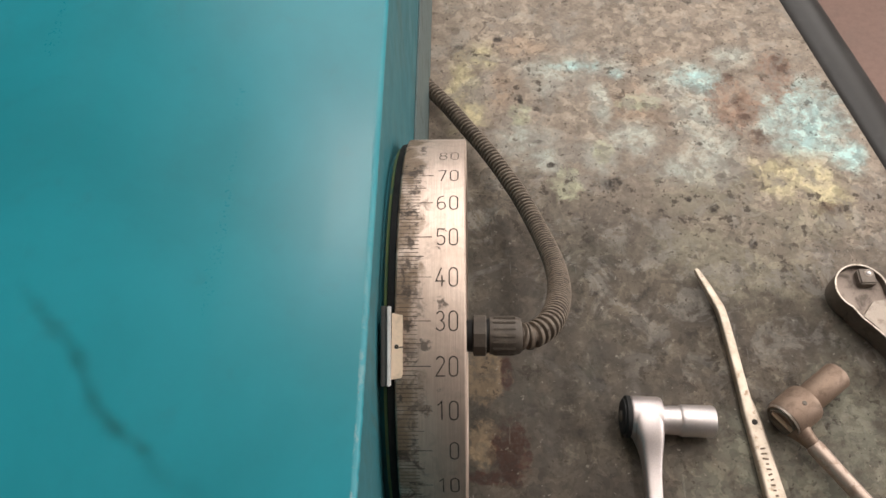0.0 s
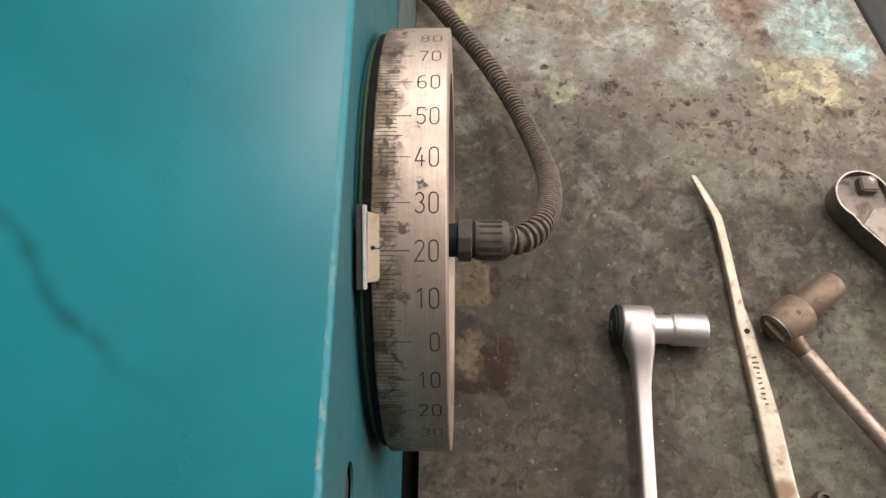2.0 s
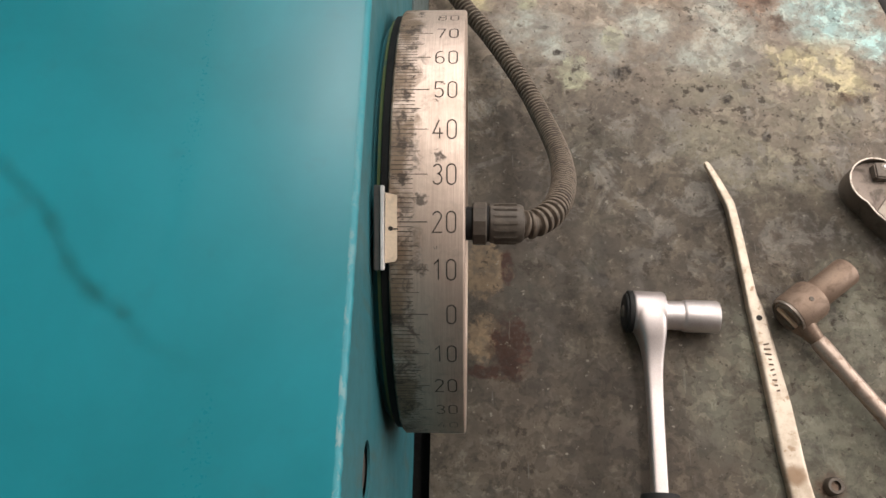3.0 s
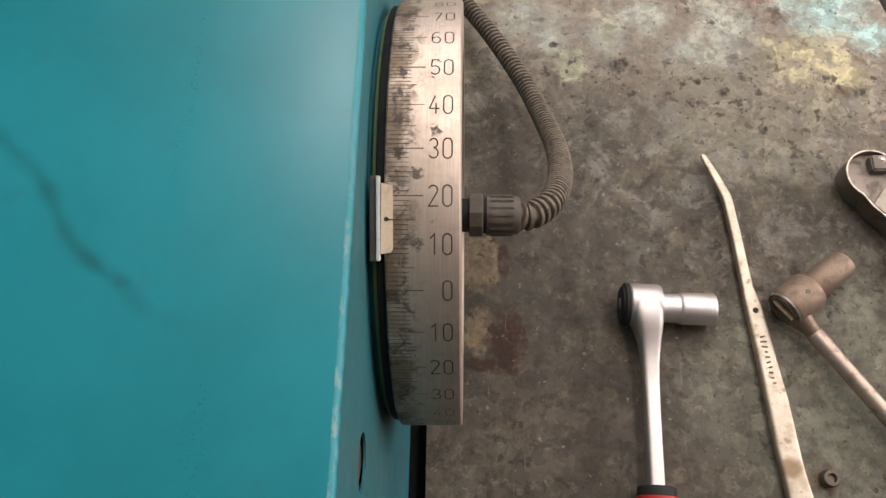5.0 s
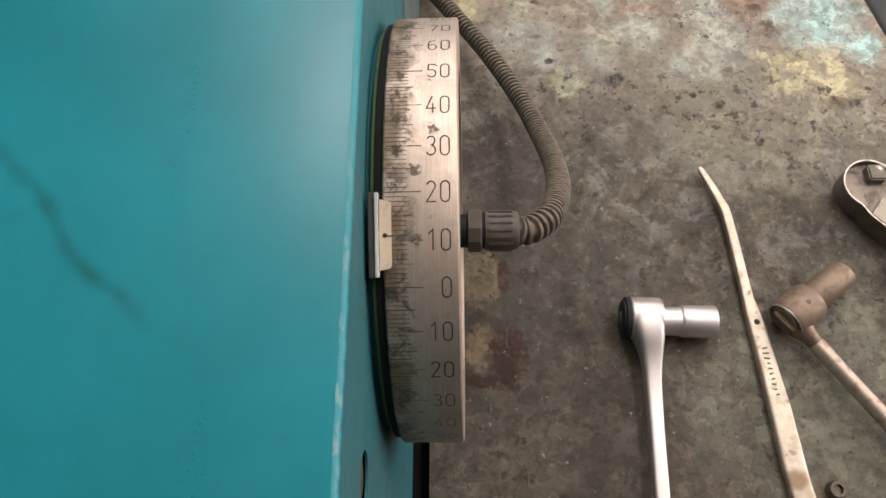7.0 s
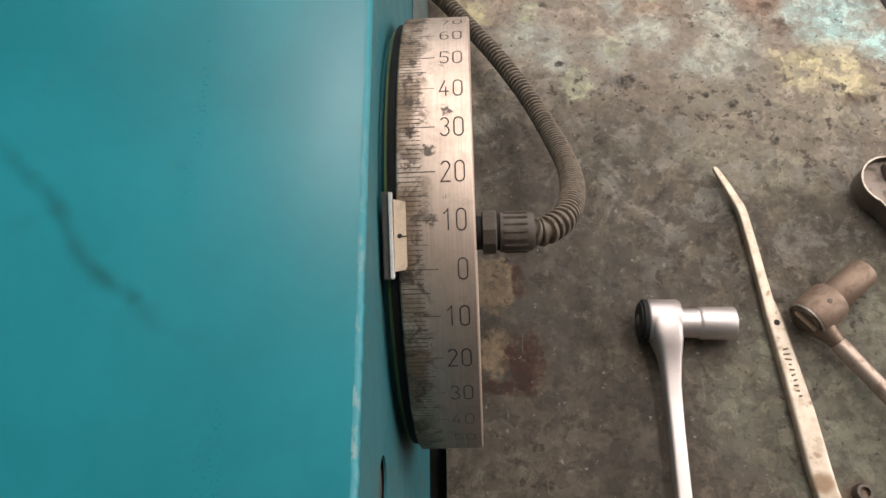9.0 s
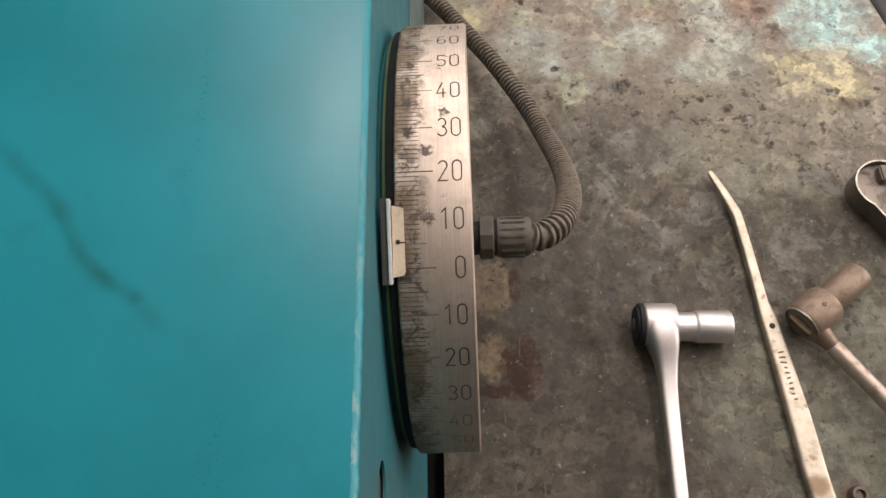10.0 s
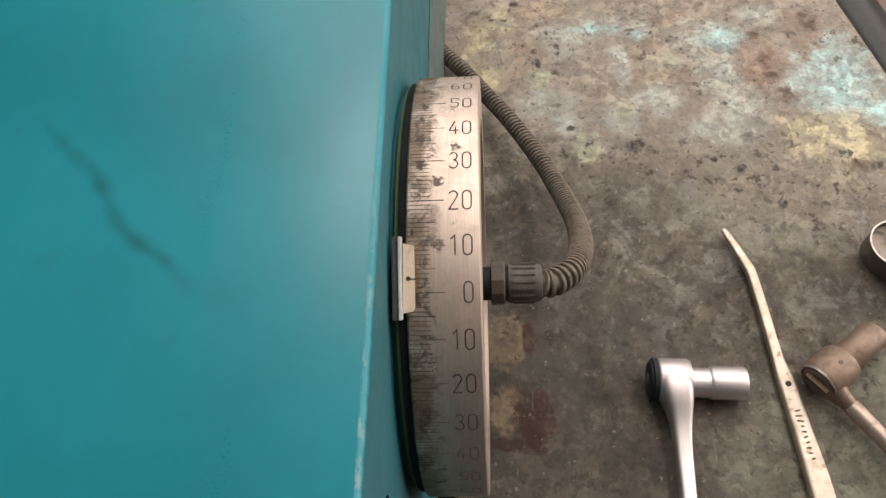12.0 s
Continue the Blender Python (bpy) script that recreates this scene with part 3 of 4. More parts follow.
# ---- the machine ----
def machine():
    ob = thing("machine_housing", "teal enamelled machine housing with chipped edge and hose", "machine")
    lean = math.atan2(0.022, TOP)
    # the side sheet leans a little inwards towards its foot; x of the sheet runs along y, y of the sheet runs up
    side_len = TOP / math.cos(lean)
    m = Matrix.Translation((-0.268 * R, 0, TOP * R)) @ Euler((0, lean, 0)).to_matrix().to_4x4() @ Matrix(((0, 0, 1, 0), (1, 0, 0, 0), (0, 1, 0, 0), (0, 0, 0, 1)))
    outline = [(-5.0, -side_len + 0.03), (5.0, -side_len + 0.03), (5.0, -0.035), (-5.0, -0.035)]
    slot = [(x, y - TOP) for x, y in oval(-1.242, 2.555, 0.106, 0.105)]
    slit = [(x, y - TOP) for x, y in ((1.70, 1.55), (1.84, 1.575), (1.84, 1.61), (1.70, 1.585))]
    scaled = [[(x * R, y * R) for x, y in loop] for loop in (outline, slot, slit)]
    part("side_panel", sheet(scaled[0], scaled[1:], 0.0012, m), SIDE, ob, "dusty teal side panel")
    # added blue-grey sheet, painted for the reflection that greys the far lower side
    low = [(0.95, -side_len + 0.03), (5.0, -side_len + 0.03), (5.0, -1.66), (0.95, -1.66)]
    part("grey_overlay", sheet([(x * R, y * R) for x, y in low], [], 0.0012, m @ Matrix.Translation((0, 0, 0.0016))), GREYED, ob, "added blue-grey sheet in place of a reflection")
    # the top sheet, with a rounded front edge
    part("top_panel", box((-2.6677 * R, 0, (TOP - 0.02) * R), (4.7646 * R, 10.0 * R, 0.04 * R)), TEAL, ob)
    edge = bmesh.new()
    arc = [(-0.2850 + 0.021 * math.cos(w), TOP - 0.021 + 0.021 * math.sin(w)) for w in (radians(a) for a in range(-12, 97, 9))]
    arc += [(-0.291, TOP - 0.056), (-0.277, TOP - 0.056)]
    steps = 900
    rows = []
    for k in range(steps + 1):
        y = (-5.0 + 10.0 * k / steps)
        wob = 0.0015 * noise.noise((0, y * 3, 0)) + (0.0006 + 0.0030 * min(1.0, max(0.0, 0.2 - y))) * (noise.noise((3, y * 23, 0)) + 0.8 * noise.noise((3, y * 61, 4)))
        rows.append([edge.verts.new(((x + wob) * R, y * R, z * R)) for x, z in arc])
    for a, b in zip(rows, rows[1:]):
        for i in range(len(arc)):
            j = (i + 1) % len(arc)
            edge.faces.new((a[i], a[j], b[j], b[i]))
    part("edge_strip", edge, EDGE_WORN_LIT, ob, "chipped teal paint edge, brightened as if lit")
    # black fillers, added as the darkness behind the holes and in the bench gap
    part("black_core", box((-2.9 * R, 0, 1.48 * R), (4.6 * R, 9.8 * R, 3.2 * R)), VOID, ob)
    part("black_base", box((-2.65 * R, 0, -0.412), (5.1 * R, 9.6 * R, 0.776)), VOID, ob)
    # black disc behind the dial and the shaft that carries it
    place = pose(0, 0, AXIS * R)
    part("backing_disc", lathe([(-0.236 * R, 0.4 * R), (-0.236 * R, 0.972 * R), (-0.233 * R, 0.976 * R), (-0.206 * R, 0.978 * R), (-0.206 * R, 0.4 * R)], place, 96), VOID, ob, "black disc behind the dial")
    part("spacer_ring", lathe([(-0.250 * R, 0.5 * R), (-0.250 * R, 0.958 * R), (-0.2365 * R, 0.966 * R), (-0.2365 * R, 0.5 * R)], place, 96), OLIVE, ob, "stained olive spacer ring")
    # teal filler added to close the gap behind the dial and its shadow
    part("gap_filler", lathe([(-0.300 * R, 0.5 * R), (-0.300 * R, 0.920 * R), (-0.2505 * R, 0.930 * R), (-0.2505 * R, 0.5 * R)], place, 96), SIDE, ob, "added teal filler ring in the gap behind the dial")
    part("recessed_screw", lathe([(-0.300 * R, 0.085 * R), (-0.290 * R, 0.085 * R), (-0.286 * R, 0.070 * R)], pose(0, -1.242 * R, 2.555 * R), 28), DARK_STEEL, ob, "dull steel screw in its recess")
    part("shaft", lathe([(-0.6 * R, 0.16 * R), (0.045 * R, 0.16 * R)], place, 32), DARK_STEEL, ob)
    return ob


machine()


# ---- the dial ----
def bow(cx, cy, rx, ry, start, end, count=12):
    """Points on an arc, by degrees."""
    return [(cx + rx * math.cos(radians(start + (end - start) * k / count)), cy + ry * math.sin(radians(start + (end - start) * k / count))) for k in range(count + 1)]


# strokes of the plain engraver's numerals, one unit high
NUMERALS = {
    "0": [bow(0, 0.27, 0.215, 0.23, 0, 180) + bow(0, -0.27, 0.215, 0.23, 180, 360) + [(0.215, 0.27)]],
    "1": [[(-0.15, 0.27), (0.06, 0.49), (0.06, -0.5)]],
    "2": [bow(0, 0.27, 0.205, 0.22, 165, -28) + [(-0.215, -0.49), (0.24, -0.49)]],
    "3": [bow(0, 0.255, 0.195, 0.23, 155, -80) + bow(0, -0.235, 0.22, 0.25, 75, -155)],
    "4": [[(0.05, 0.5), (-0.23, -0.22), (0.25, -0.22)], [(0.09, 0.08), (0.09, -0.5)]],
    "5": [[(0.20, 0.49), (-0.16, 0.49), (-0.185, 0.06)] + bow(0, -0.20, 0.22, 0.28, 122, -150)],
    "6": [[(0.13, 0.49)] + bow(0.02, 0.10, 0.235, 0.36, 110, 180) + bow(0, -0.22, 0.215, 0.26, 180, 520, 22)],
    "7": [[(-0.22, 0.49), (0.21, 0.49), (-0.06, -0.5)]],
    "8": [bow(0, 0.25, 0.185, 0.235, -90, 270, 20), bow(0, -0.24, 0.22, 0.25, 90, 450, 20)],
}


def digit_mesh(char):
    """One engraved numeral: strokes of even width with mitred corners, laid flat."""
    points, faces = [], []
    half = 0.034
    for stroke in NUMERALS[char]:
        path = [Vector(p) for p in stroke]
        base = len(points)
        for k, p in enumerate(path):
            before = (p - path[k - 1]).normalized() if k else (path[1] - p).normalized()
            after = (path[k + 1] - p).normalized() if k + 1 < len(path) else before
            if before.length == 0:
                before = after
            ahead = (before + after).normalized()
            side = Vector((-ahead.y, ahead.x)) * half / max(0.45, ahead.dot(after))
            points += [tuple(p + side), tuple(p - side)]
        faces += [(base + 2 * k, base + 2 * k + 1, base + 2 * k + 3, base + 2 * k + 2) for k in range(len(path) - 1)]
    return points, faces


def on_rim(bm, flat, x0, a0, wide, high, lift):
    """Wraps a flat figure round the rim at x0 and the angle a0 (degrees)."""
    points, faces = flat
    verts = []
    for x, y in points:
        a = radians(a0) + y * high
        verts.append(bm.verts.new(((x0 + x * wide) * R, lift * R * math.sin(a), lift * R * math.cos(a))))
    for f in faces:
        bm.faces.new([verts[i] for i in f])


def dial():
    ob = thing("graduated_dial", "worn bare steel dial ring with engraved black degree scale", "dial", pose(0, 0, AXIS * R))
    profile = [(-0.203, 0.80), (-0.203, 0.992), (-0.197, 0.9985), (-0.188, 1.0), (0.0675, 1.0), (0.0690, 0.9996), (0.0745, 0.9925), (0.0755, 0.990), (0.0755, 0.80)]
    part("ring", lathe([(x * R, r * R) for x, r in profile], None, 256, closed=True), DIAL, ob)
    part("web", lathe([(-0.10 * R, 0.165 * R), (-0.10 * R, 0.805 * R), (-0.02 * R, 0.805 * R), (-0.02 * R, 0.165 * R)], None, 64, closed=True), DARK_STEEL, ob)
    rnd = random.Random(4)
    for k in range(-70, 79):
        end = -0.061 if k % 10 == 0 else -0.092 if k % 5 == 0 else -0.114
        half = (0.0017 if k % 5 == 0 else 0.0014) * rnd.uniform(0.75, 1.2)
        bm = bmesh.new()
        a = radians(k)
        lo, hi, start = 0.9985, 1.0005, -0.196 + rnd.uniform(-0.002, 0.004)
        corner = [bm.verts.new((x * R, r * R * math.sin(a + s), r * R * math.cos(a + s))) for x in (start, end) for r in (lo, hi) for s in (-half, half)]
        for f in ((0, 1, 3, 2), (4, 6, 7, 5), (2, 3, 7, 6), (0, 2, 6, 4), (1, 5, 7, 3), (0, 4, 5, 1)):
            bm.faces.new([corner[i] for i in f])
        # marks near both ends are coloured fainter, for wear and for shade there
        part("tick_mark", bm, FAINTER if k < -38 or k > 72 else FAINT if k < -24 or k > 62 or rnd.random() < 0.22 else TICK, ob)
    digits = {c: digit_mesh(c) for c in NUMERALS}
    for k in range(-60, 90, 10):
        text = str(abs(k))
        bm = bmesh.new()
        for i, c in enumerate(reversed(text)):
            on_rim(bm, digits[c], 0.0255 - 0.051 * i, k, 0.075, 0.076, 1.0008)
        # numerals likewise fade for wear and shade
        part("numeral", bm, FAINTER if k < -35 else FAINT if k < -25 or k > 75 else INK, ob, "engraved black numeral " + text)
    return ob


DIAL_THING = dial()


def pointer():
    """The fixed index plate beside the rim: a grey flange, a white lip and a cream tag with a dot and a line."""
    ob = thing("index_plate", "cream index tag on a grey bracket beside the dial", "pointer")
    m = pose(0, 0, AXIS * R, 24.8)  # turned with the rim so that local z is away from the axis
    part("flange", box((-0.241 * R, 0, 0.998 * R), (0.026 * R, 0.310 * R, 0.016 * R), m, 0.0003), BRACKET, ob)
    part("lip", box((-0.2225 * R, 0, 1.004 * R), (0.013 * R, 0.306 * R, 0.034 * R), m, 0.0003), PAPER, ob, "white painted lip")
    tag = sheet([(x * R, y * R) for x, y in ((-0.214, -0.128), (-0.176, -0.122), (-0.170, -0.110), (-0.170, 0.118), (-0.211, 0.128))], [], 0.010 * R, m @ pose(0, 0, 1.012 * R))
    part("tag", tag, TAG, ob)
    part("dot", lathe([(0, 0.0085 * R), (0.0018 * R, 0.0085 * R)], m @ pose(-0.193 * R, -0.002 * R, 1.0118 * R, 0, -90, 0), 16), INK, ob)
    part("index_line", box((-0.178 * R, -0.004 * R, 1.0124 * R), (0.026 * R, 0.0045 * R, 0.0016 * R), m), INK, ob)
    return ob


pointer()


# ---- the conduit ----
def conduit():
    ob = thing("conduit", "dusty grey corrugated conduit hose with a ribbed screw fitting", "hose")
    place = pose(0, 0, AXIS * R)
    part("stub", lathe([(0.05 * R, 0.082 * R), (0.115 * R, 0.082 * R)], place, 32), BLACK, ob)
    nut = lathe([(0.103 * R, 0.096 * R), (0.107 * R, 0.108 * R), (0.166 * R, 0.108 * R), (0.172 * R, 0.100 * R)], place, 10)
    part("lock_nut", nut, FITTING, ob)
    part("gap_ring", lathe([(0.170 * R, 0.088 * R), (0.186 * R, 0.088 * R)], place, 32), BLACK, ob)
    sleeve = part("sleeve", lathe([(0.184 * R, 0.088 * R), (0.189 * R, 0.096 * R), (0.335 * R, 0.094 * R), (0.350 * R, 0.086 * R), (0.354 * R, 0.064 * R)], place, 40), FITTING, ob)
    for k in range(16):
        a = 360 * k / 16
        part("rib", box((0.262 * R, 0, 0.0965 * R), (0.115 * R, 0.018 * R, 0.012 * R), place @ pose(0, 0, 0, a), 0.0005), FITTING, sleeve)
    path = even_path([(x * R, y * R, z * R) for x, y, z in HOSE_PATH], 0.0410 * R / 8)
    bm = bmesh.new()
    segs, rings = 28, []
    up = Vector((0, 0, 1))
    for i, c in enumerate(path):
        ahead = (path[min(i + 1, len(path) - 1)] - path[max(i - 1, 0)]).normalized()
        side = ahead.cross(up).normalized()
        up = side.cross(ahead).normalized()
        r = R * (0.0470, 0.0470, 0.0500, 0.0690, 0.0720, 0.0725, 0.0710, 0.0530)[i % 8]
        rings.append([bm.verts.new(c + side * r * math.cos(2 * math.pi * k / segs) + up * r * math.sin(2 * math.pi * k / segs)) for k in range(segs)])
    for a, b in zip(rings, rings[1:]):
        for k in range(segs):
            bm.faces.new((a[k], a[(k + 1) % segs], b[(k + 1) % segs], b[k]))
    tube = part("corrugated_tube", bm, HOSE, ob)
    # ridge tops get a paler colour than the troughs, in broken patches
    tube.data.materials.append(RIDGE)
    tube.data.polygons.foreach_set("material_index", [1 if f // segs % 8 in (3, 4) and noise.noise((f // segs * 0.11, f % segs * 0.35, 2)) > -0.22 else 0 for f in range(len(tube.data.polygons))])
    return ob


HOSE_PATH = [(0.33, 0.0, 1.922), (0.364, 0.002, 1.902), (0.421, 0.024, 1.88), (0.507, 0.113, 1.81), (0.575, 0.279, 1.64), (0.632, 0.533, 1.36), (0.658, 0.858, 1.03), (0.635, 1.182, 0.76), (0.581, 1.481, 0.57), (0.502, 1.763, 0.45), (0.377, 2.079, 0.35), (0.227, 2.392, 0.27), (0.062, 2.675, 0.21), (-0.081, 2.923, 0.16), (-0.197, 3.092, 0.135), (-0.3, 3.235, 0.115), (-0.5, 3.5, 0.1)]
conduit()


# ---- the tools ----
TOOL_PLACE = pose(1.355 * R, 0.105 * R, 0.152 * R, 0, 0, -2.0)
def ratchet():
    """A chromed ratchet that lies on its side, drive to the right, with a black and red grip."""
    ob = thing("ratchet_handle", "satin chrome ratchet handle with black and red grip", "ratchet", TOOL_PLACE)
    part("head", lathe([(x * R, r * R) for x, r in ((-0.136, 0.118), (-0.136, 0.136), (-0.130, 0.143), (-0.116, 0.147), (0.066, 0.147), (0.083, 0.139), (0.089, 0.120))], None, 48), CHROME, ob)
    cap = part("cap", lathe([(x * R, r * R) for x, r in ((-0.192, 0.090), (-0.190, 0.116), (-0.182, 0.128), (-0.150, 0.132))], None, 40), BLACK, ob, "black plastic direction cap")
    # added black plate widens the dark side, part cap and part shadow
    plate = lathe([(x * R, r * R) for x, r in ((-0.172, 0.120), (-0.170, 0.142), (-0.164, 0.149), (-0.135, 0.1495))], None, 48)
    part("dark_side_plate", plate, BLACK, ob, "added black plate for the dark, partly shadowed side")
    part("button", lathe([(-0.200 * R, 0.036 * R), (-0.196 * R, 0.044 * R), (-0.182 * R, 0.046 * R)], None, 24), FITTING, cap)
    shank = [((-0.0235, 0.0, 0.0), 0.1132, 0.1480), ((-0.021, -0.05, 0.0), 0.1110, 0.1462), ((-0.013, -0.10, -0.001), 0.1035, 0.1390), ((-0.005, -0.15, -0.003), 0.0945, 0.1270), ((0.000, -0.20, -0.006), 0.084, 0.112),
             ((0.002, -0.26, -0.010), 0.073, 0.093), ((0.002, -0.34, -0.013), 0.064, 0.075), ((0.001, -0.44, -0.017), 0.057, 0.061), ((0.002, -0.58, -0.019), 0.053, 0.053), ((0.003, -0.75, -0.020), 0.050, 0.050), ((0.004, -0.95, -0.020), 0.050, 0.050), ((0.006, -1.30, -0.020), 0.050, 0.050)]
    part("shank", loft([(Vector(c) * R, a * R, b * R) for c, a, b in shank], 56, 4.6), CHROME, ob)
    m = pose(0.006 * R, -1.215 * R, -0.020 * R, 0, 0, -90)
    grip = part("grip", lathe([(x * R, r * R) for x, r in ((0, 0.10), (0.004, 0.118), (0.015, 0.124), (0.07, 0.126), (0.3, 0.130), (0.8, 0.124), (1.1, 0.132), (1.16, 0.11))], m, 40), BLACK, ob, "black rubber grip")
    part("band", lathe([(x * R, r * R) for x, r in ((0.062, 0.120), (0.066, 0.1315), (0.108, 0.1325), (0.112, 0.120))], m, 40), RED, grip, "red rubber band")
    return ob


def socket():
    ob = thing("socket", "satin steel socket fitted on the ratchet handle", "socket", TOOL_PLACE)
    m = pose(0, -0.012 * R, -0.012 * R)
    part("body", lathe([(x * R, r * R) for x, r in ((0.088, 0.060), (0.090, 0.094), (0.097, 0.100), (0.215, 0.102), (0.225, 0.110), (0.240, 0.113), (0.448, 0.113), (0.460, 0.107), (0.461, 0.080), (0.39, 0.078), (0.39, 0.01))], m, 48), SOCKET, ob)
    return ob


def bar_marks(parent, material, spots):
    """Worn lettering as plain bars: (x, y, z, length, width, turn)."""
    for x, y, z, long, wide, turn in spots:
        part("mark", box((0, 0, 0), (wide * R, long * R, 0.002 * R), pose(x * R, y * R, z * R, 0, 0, turn)), material, parent)


def spud_wrench():
    """A flat taper-handled wrench with a bent tip and a small hole."""
    ob = thing("spud_wrench", "worn nickel-plated spud wrench with bent tapered tip", "wrench")
    sections = [((1.887, 1.334, 0.075), 0.012, 0.012), ((1.893, 1.318, 0.074), 0.020, 0.018), ((1.950, 1.192, 0.065), 0.028, 0.026), ((2.022, 1.012, 0.052), 0.035, 0.033), ((2.034, 0.975, 0.049), 0.036, 0.034),
                ((2.044, 0.909, 0.046), 0.035, 0.035), ((2.065, 0.690, 0.044), 0.036, 0.037), ((2.087, 0.410, 0.042), 0.038, 0.037), ((2.100, 0.266, 0.041), 0.041, 0.034),
                ((2.113, 0.184, 0.043), 0.054, 0.036), ((2.127, 0.092, 0.043), 0.058, 0.040), ((2.156, -0.182, 0.043), 0.063, 0.041), ((2.194, -0.544, 0.043), 0.075, 0.041),
                ((2.217, -0.863, 0.043), 0.078, 0.041), ((2.234, -1.011, 0.043), 0.075, 0.041), ((2.256, -1.178, 0.043), 0.082, 0.041), ((2.285, -1.422, 0.044), 0.122, 0.042), ((2.324, -1.713, 0.044), 0.16, 0.042)]
    part("bar", loft([(Vector(c) * R, a * R, b * R) for c, a, b in sections], 24, 5.0), SPUD, ob)
    # a flat black disc stands in for the dark of the hole
    part("hole_disc", lathe([(0, 0.021 * R), (0.004 * R, 0.021 * R)], pose(2.125 * R, 0.092 * R, 0.0815 * R, 0, -90, 0), 20), INK, ob)
    rnd = random.Random(7)
    spots = []
    for k in range(10):
        y = -0.099 - 0.036 * k
        spots.append((2.148 + (-0.099 - y) * 0.105 + rnd.uniform(-0.004, 0.004), y, 0.0845, 0.012, rnd.uniform(0.028, 0.044) * (1.25 if k < 3 else 0.8), 6 + rnd.uniform(-14, 14)))
    bar_marks(ob, MARK, spots)
    return ob


OLD_PLACE = pose(2.303 * R, 0.080 * R, 0.152 * R, 0, 0, 37.0)


def old_ratchet():
    """A brown, oily ratchet that lies on its side, its socket away from the machine."""
    ob = thing("old_ratchet", "brown oily steel ratchet handle lying on its side", "ratchet")
    m = OLD_PLACE
    part("head", lathe([(x * R, r * R) for x, r in ((0.0, 0.128), (0.006, 0.140), (0.03, 0.147), (0.212, 0.147), (0.238, 0.136), (0.250, 0.11))], m, 48), RUSTY, ob)
    for r, depth in ((0.134, 0.012), (0.110, 0.016), (0.086, 0.010)):
        part("face_ring", lathe([(-depth * R, (r - 0.008) * R), (-depth * R, r * R), (0.004 * R, (r + 0.004) * R), (0.004 * R, (r - 0.012) * R)], m, 40, closed=True), BRIGHT_RING, ob)
    part("selector", box((-0.012 * R, 0, 0), (0.022 * R, 0.032 * R, 0.185 * R), m @ pose(0, 0, 0, 86), 0.0006), TAG, ob, "pale rubbed selector lever")
    part("pin", lathe([(0.145 * R, 0.018 * R), (0.151 * R, 0.015 * R)], m @ pose(0.14 * R, 0, 0, 0, 0, 0) @ pose(0, 0, 0, 0, -90, 0), 16), DARK_STEEL, ob)
    a, b = Vector((2.478, -0.090, 0.14)), Vector((3.010, -0.840, 0.12))
    neck = [(a + Vector((-0.085, 0.125, 0)), 0.090, 0.10), (a + Vector((-0.045, 0.065, 0)), 0.062, 0.075), (a + Vector((0.01, -0.01, 0)), 0.046, 0.05)]
    part("neck", loft([(c * R, u * R, v * R) for c, u, v in neck], 24), RUSTY, ob)
    secs = [(a + Vector((-0.006, 0.008, 0)), 0.044, 0.044), (a + Vector((0.0, 0.0, 0)), 0.057, 0.057), (a + Vector((0.02, -0.028, 0)), 0.061, 0.061)]
    secs += [(a.lerp(b, k), 0.056, 0.056) for k in (0.25, 0.5, 0.75, 1.0, 1.4)]
    part("shank", loft([(c * R, u * R, v * R) for c, u, v in secs], 24), PINKISH, ob)
    return ob


def old_socket():
    ob = thing("old_socket", "brown oily steel socket on the old ratchet", "socket")
    m = OLD_PLACE
    part("body", lathe([(x * R, r * R) for x, r in ((0.249, 0.07), (0.251, 0.100), (0.259, 0.105), (0.560, 0.105), (0.572, 0.098), (0.573, 0.075), (0.50, 0.072), (0.50, 0.01))], m, 40), RUSTY, ob)
    return ob


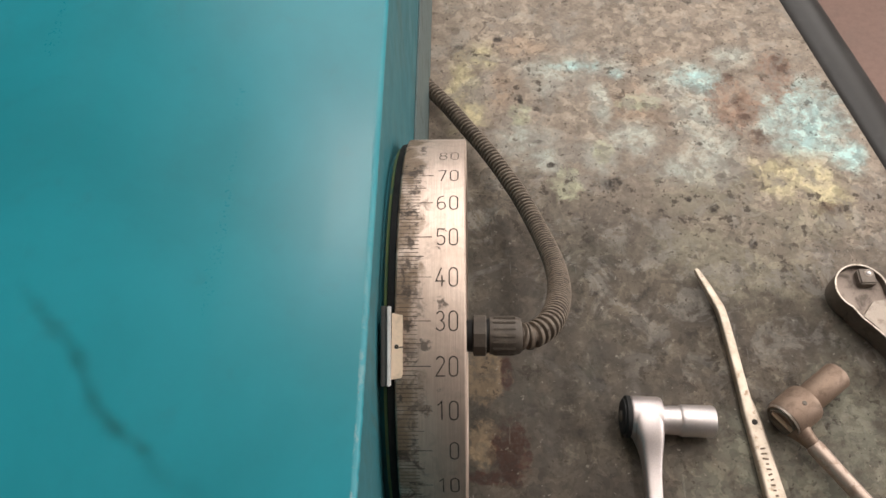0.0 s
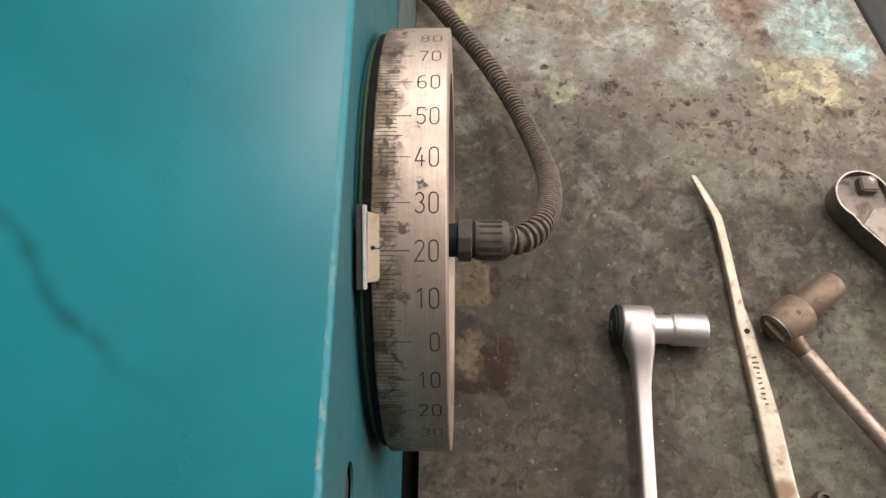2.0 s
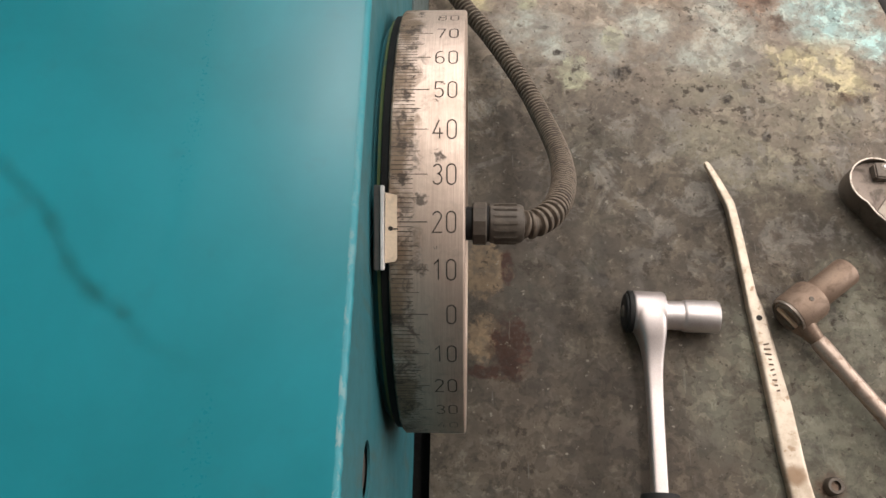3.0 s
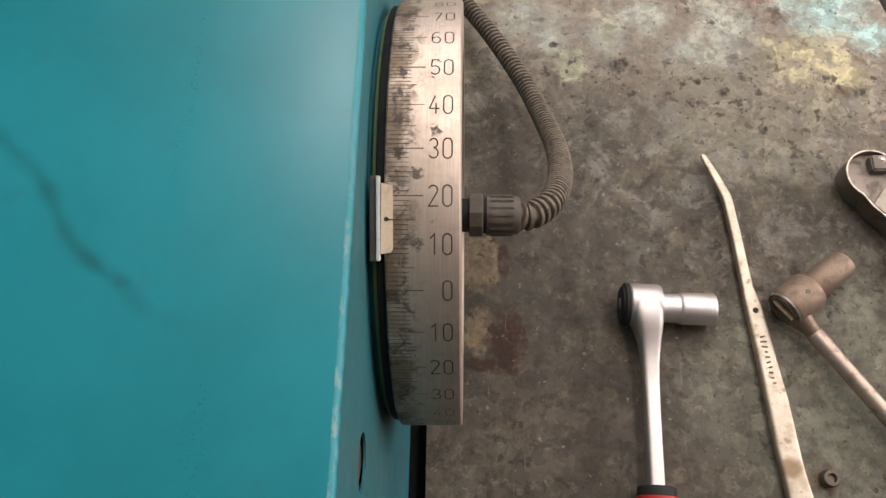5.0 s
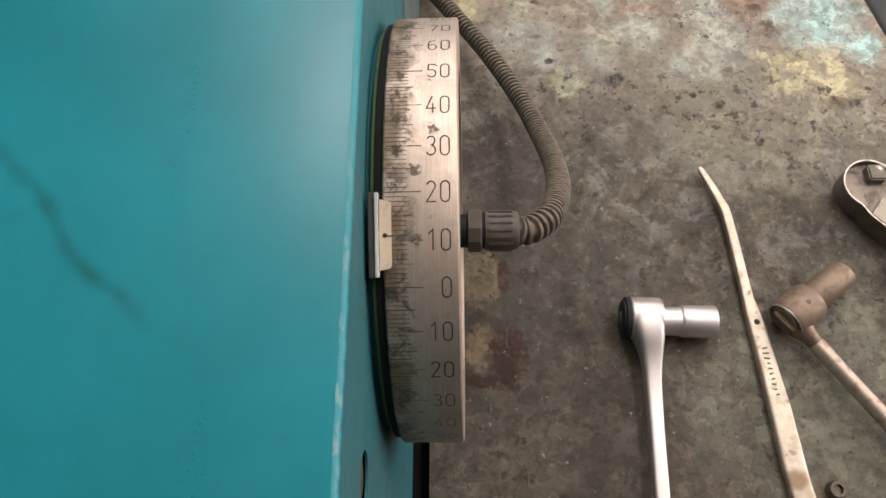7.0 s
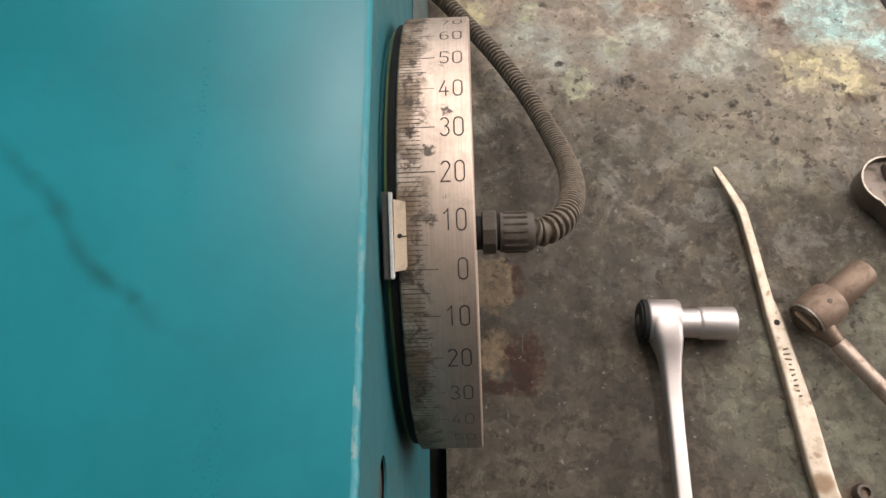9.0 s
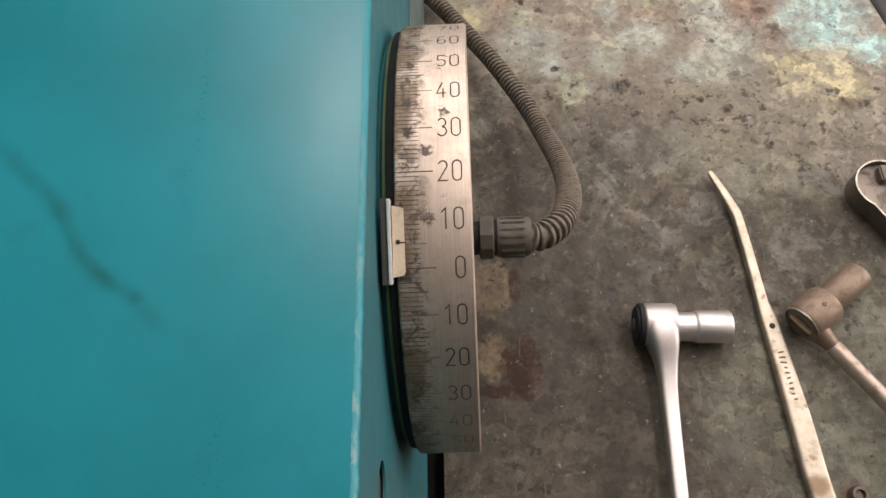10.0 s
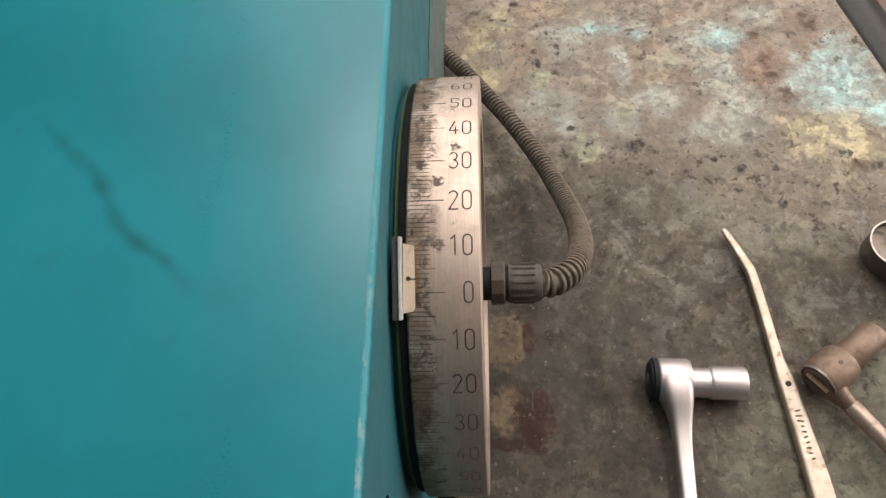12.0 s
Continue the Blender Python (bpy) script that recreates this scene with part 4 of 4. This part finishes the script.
def ring_ratchet():
    """A flat drop-shaped ratchet head with a polished rim and a recessed face, lying at the bench edge."""
    ob = thing("flat_ratchet", "flat steel ratchet with polished rim and recessed dark face", "ratchet")
    cx, cy, top, big = 3.083, 1.110, 0.190, 0.198
    way = Vector((0.42, -0.907, 0))
    side = Vector((-way.y, way.x, 0))
    middle = Vector((cx, cy, 0))

    def outline(grow, tail):
        pts = []
        for k in range(40):
            w = radians(58 + 244 * k / 39)
            pts.append(middle + way * math.cos(w) * (big + grow) + side * math.sin(w) * (big + grow))
        run = [(0.21, 0.160), (0.295, 0.134), (0.38, 0.112), (0.50, 0.096)] + tail
        pts += [middle + way * along - side * (half + grow) for along, half in run]
        pts += [middle + way * along + side * (half + grow) for along, half in reversed(run)]
        return [(p.x * R, p.y * R) for p in pts]

    long_tail = [(0.9, 0.086), (1.5, 0.084)]
    floor_z = top - 0.055
    part("body", sheet(outline(0.0, long_tail), [], floor_z * R, pose(0, 0, (floor_z + 0.001) * R)), FORGED, ob)
    part("wall", sheet(outline(0.0, long_tail), [outline(-0.011, [])], 0.054 * R, pose(0, 0, (top - 0.001) * R)), FORGED, ob)
    part("rim", sheet(outline(0.001, long_tail), [outline(-0.010, [])], 0.010 * R, pose(0, 0, (top + 0.008) * R)), WORN_RIM, ob, "rubbed bright rim")
    part("face", sheet(outline(-0.013, []), [], 0.004 * R, pose(0, 0, (floor_z + 0.006) * R)), RECESS, ob, "brownish recessed face")
    shoulder = [(middle + way * u + side * v) * R for u, v in ((0.20, -0.135), (0.30, -0.105), (0.47, -0.078), (0.47, 0.078), (0.30, 0.105), (0.17, 0.14), (0.13, 0.0))]
    part("shoulder", sheet([(p.x, p.y) for p in shoulder], [], 0.045 * R, pose(0, 0, (top - 0.004) * R)), BRIGHT_RING, ob, "rubbed pinkish shoulder of the handle")
    block = part("drive_square", box(((cx + 0.052) * R, (cy + 0.085) * R, (top - 0.012) * R), (0.128 * R, 0.128 * R, 0.080 * R), pose(0, 0, 0), 0.0014), FORGED, ob, "dull brown square drive block")
    spot = pose((cx + 0.066) * R, (cy + 0.108) * R, (top + 0.028) * R, 0, -90, 0)
    part("seat_ring", lathe([(0, 0.030 * R), (0.003 * R, 0.030 * R), (0.003 * R, 0.022 * R), (0, 0.022 * R)], spot, 24, closed=True), BRIGHT_RING, block)
    dome = [(0.012 * R * math.sin(w), 0.020 * R * math.cos(w)) for w in (radians(a) for a in (0, 20, 40, 60, 75, 86))]
    part("ball", lathe(dome, spot, 20), SOCKET, block, "bright detent ball")
    return ob


def nut():
    ob = thing("nut", "small rusty steel collar nut lying on the bench", "nut")
    m = pose(2.471 * R, -1.039 * R, 0.003, 0, -90, 12)
    part("body", lathe([(-0.003, 0.034 * R), (-0.003, 0.056 * R), (-0.001, 0.060 * R), (0.004, 0.058 * R), (0.006, 0.050 * R), (0.006, 0.032 * R)], m, 20, closed=True), DARK_STEEL, ob)
    part("thread", lathe([(-0.002, 0.036 * R), (0.002, 0.036 * R)], m, 20), RUSTY, ob)
    return ob


ratchet()
socket()
spud_wrench()
old_ratchet()
old_socket()
ring_ratchet()
nut()


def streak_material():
    """A thin olive tint with a fading edge, painted for a reflection."""
    n = Nodes("reflection_tint", 0.35)
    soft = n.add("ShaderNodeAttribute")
    soft.attribute_name = "dark_cover"
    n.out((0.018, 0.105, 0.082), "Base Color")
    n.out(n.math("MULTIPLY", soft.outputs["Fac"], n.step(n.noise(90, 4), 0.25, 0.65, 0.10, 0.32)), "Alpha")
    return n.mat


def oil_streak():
    """A faint wandering dark streak, a painted reflection that slides over the machine's top."""
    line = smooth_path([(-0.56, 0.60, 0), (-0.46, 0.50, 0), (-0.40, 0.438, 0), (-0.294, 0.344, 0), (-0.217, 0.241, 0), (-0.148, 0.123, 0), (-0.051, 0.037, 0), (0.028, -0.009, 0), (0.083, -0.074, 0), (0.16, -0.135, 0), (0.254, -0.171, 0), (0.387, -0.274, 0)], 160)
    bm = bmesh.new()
    dark_cover = bm.verts.layers.float.new("dark_cover")
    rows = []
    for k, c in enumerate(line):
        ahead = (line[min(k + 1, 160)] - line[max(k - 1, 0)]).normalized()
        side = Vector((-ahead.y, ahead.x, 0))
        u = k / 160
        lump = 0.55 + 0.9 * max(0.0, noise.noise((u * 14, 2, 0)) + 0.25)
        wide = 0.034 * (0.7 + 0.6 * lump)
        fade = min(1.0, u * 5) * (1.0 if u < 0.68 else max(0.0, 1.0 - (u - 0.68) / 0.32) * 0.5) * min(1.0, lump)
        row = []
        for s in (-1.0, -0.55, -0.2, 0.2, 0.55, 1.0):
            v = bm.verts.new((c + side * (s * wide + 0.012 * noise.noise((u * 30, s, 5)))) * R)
            v[dark_cover] = fade * (0.0 if abs(s) == 1.0 else 0.45 if abs(s) > 0.5 else 1.0)
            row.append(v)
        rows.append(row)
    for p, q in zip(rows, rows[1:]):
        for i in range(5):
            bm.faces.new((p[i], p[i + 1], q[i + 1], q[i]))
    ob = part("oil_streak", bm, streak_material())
    return tagged(ob, "faint olive streak painted in place of a moving reflection", "oil streak")


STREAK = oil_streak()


# ---- what moves ----
def motions():
    turns = ((0.0, -49.29), (0.5, -48.18), (1.0, -47.07), (1.5, -46.20), (2.0, -45.57), (2.5, -44.74), (3.0, -43.58), (5.0, -40.09), (5.5, -38.81), (6.0, -37.76), (6.5, -36.87), (7.0, -35.95), (9.0, -31.97), (9.5, -31.24), (10.0, -30.45), (10.5, -29.64), (11.0, -28.46), (11.5, -28.05), (12.0, -27.93))
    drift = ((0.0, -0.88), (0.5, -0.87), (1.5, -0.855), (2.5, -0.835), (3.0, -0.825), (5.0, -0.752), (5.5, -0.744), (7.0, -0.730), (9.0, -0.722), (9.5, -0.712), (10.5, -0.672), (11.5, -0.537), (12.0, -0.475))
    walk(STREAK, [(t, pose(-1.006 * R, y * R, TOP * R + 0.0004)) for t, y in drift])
    walk(DIAL_THING, [(t, pose(0, 0, AXIS * R, -a)) for t, a in turns])


motions()
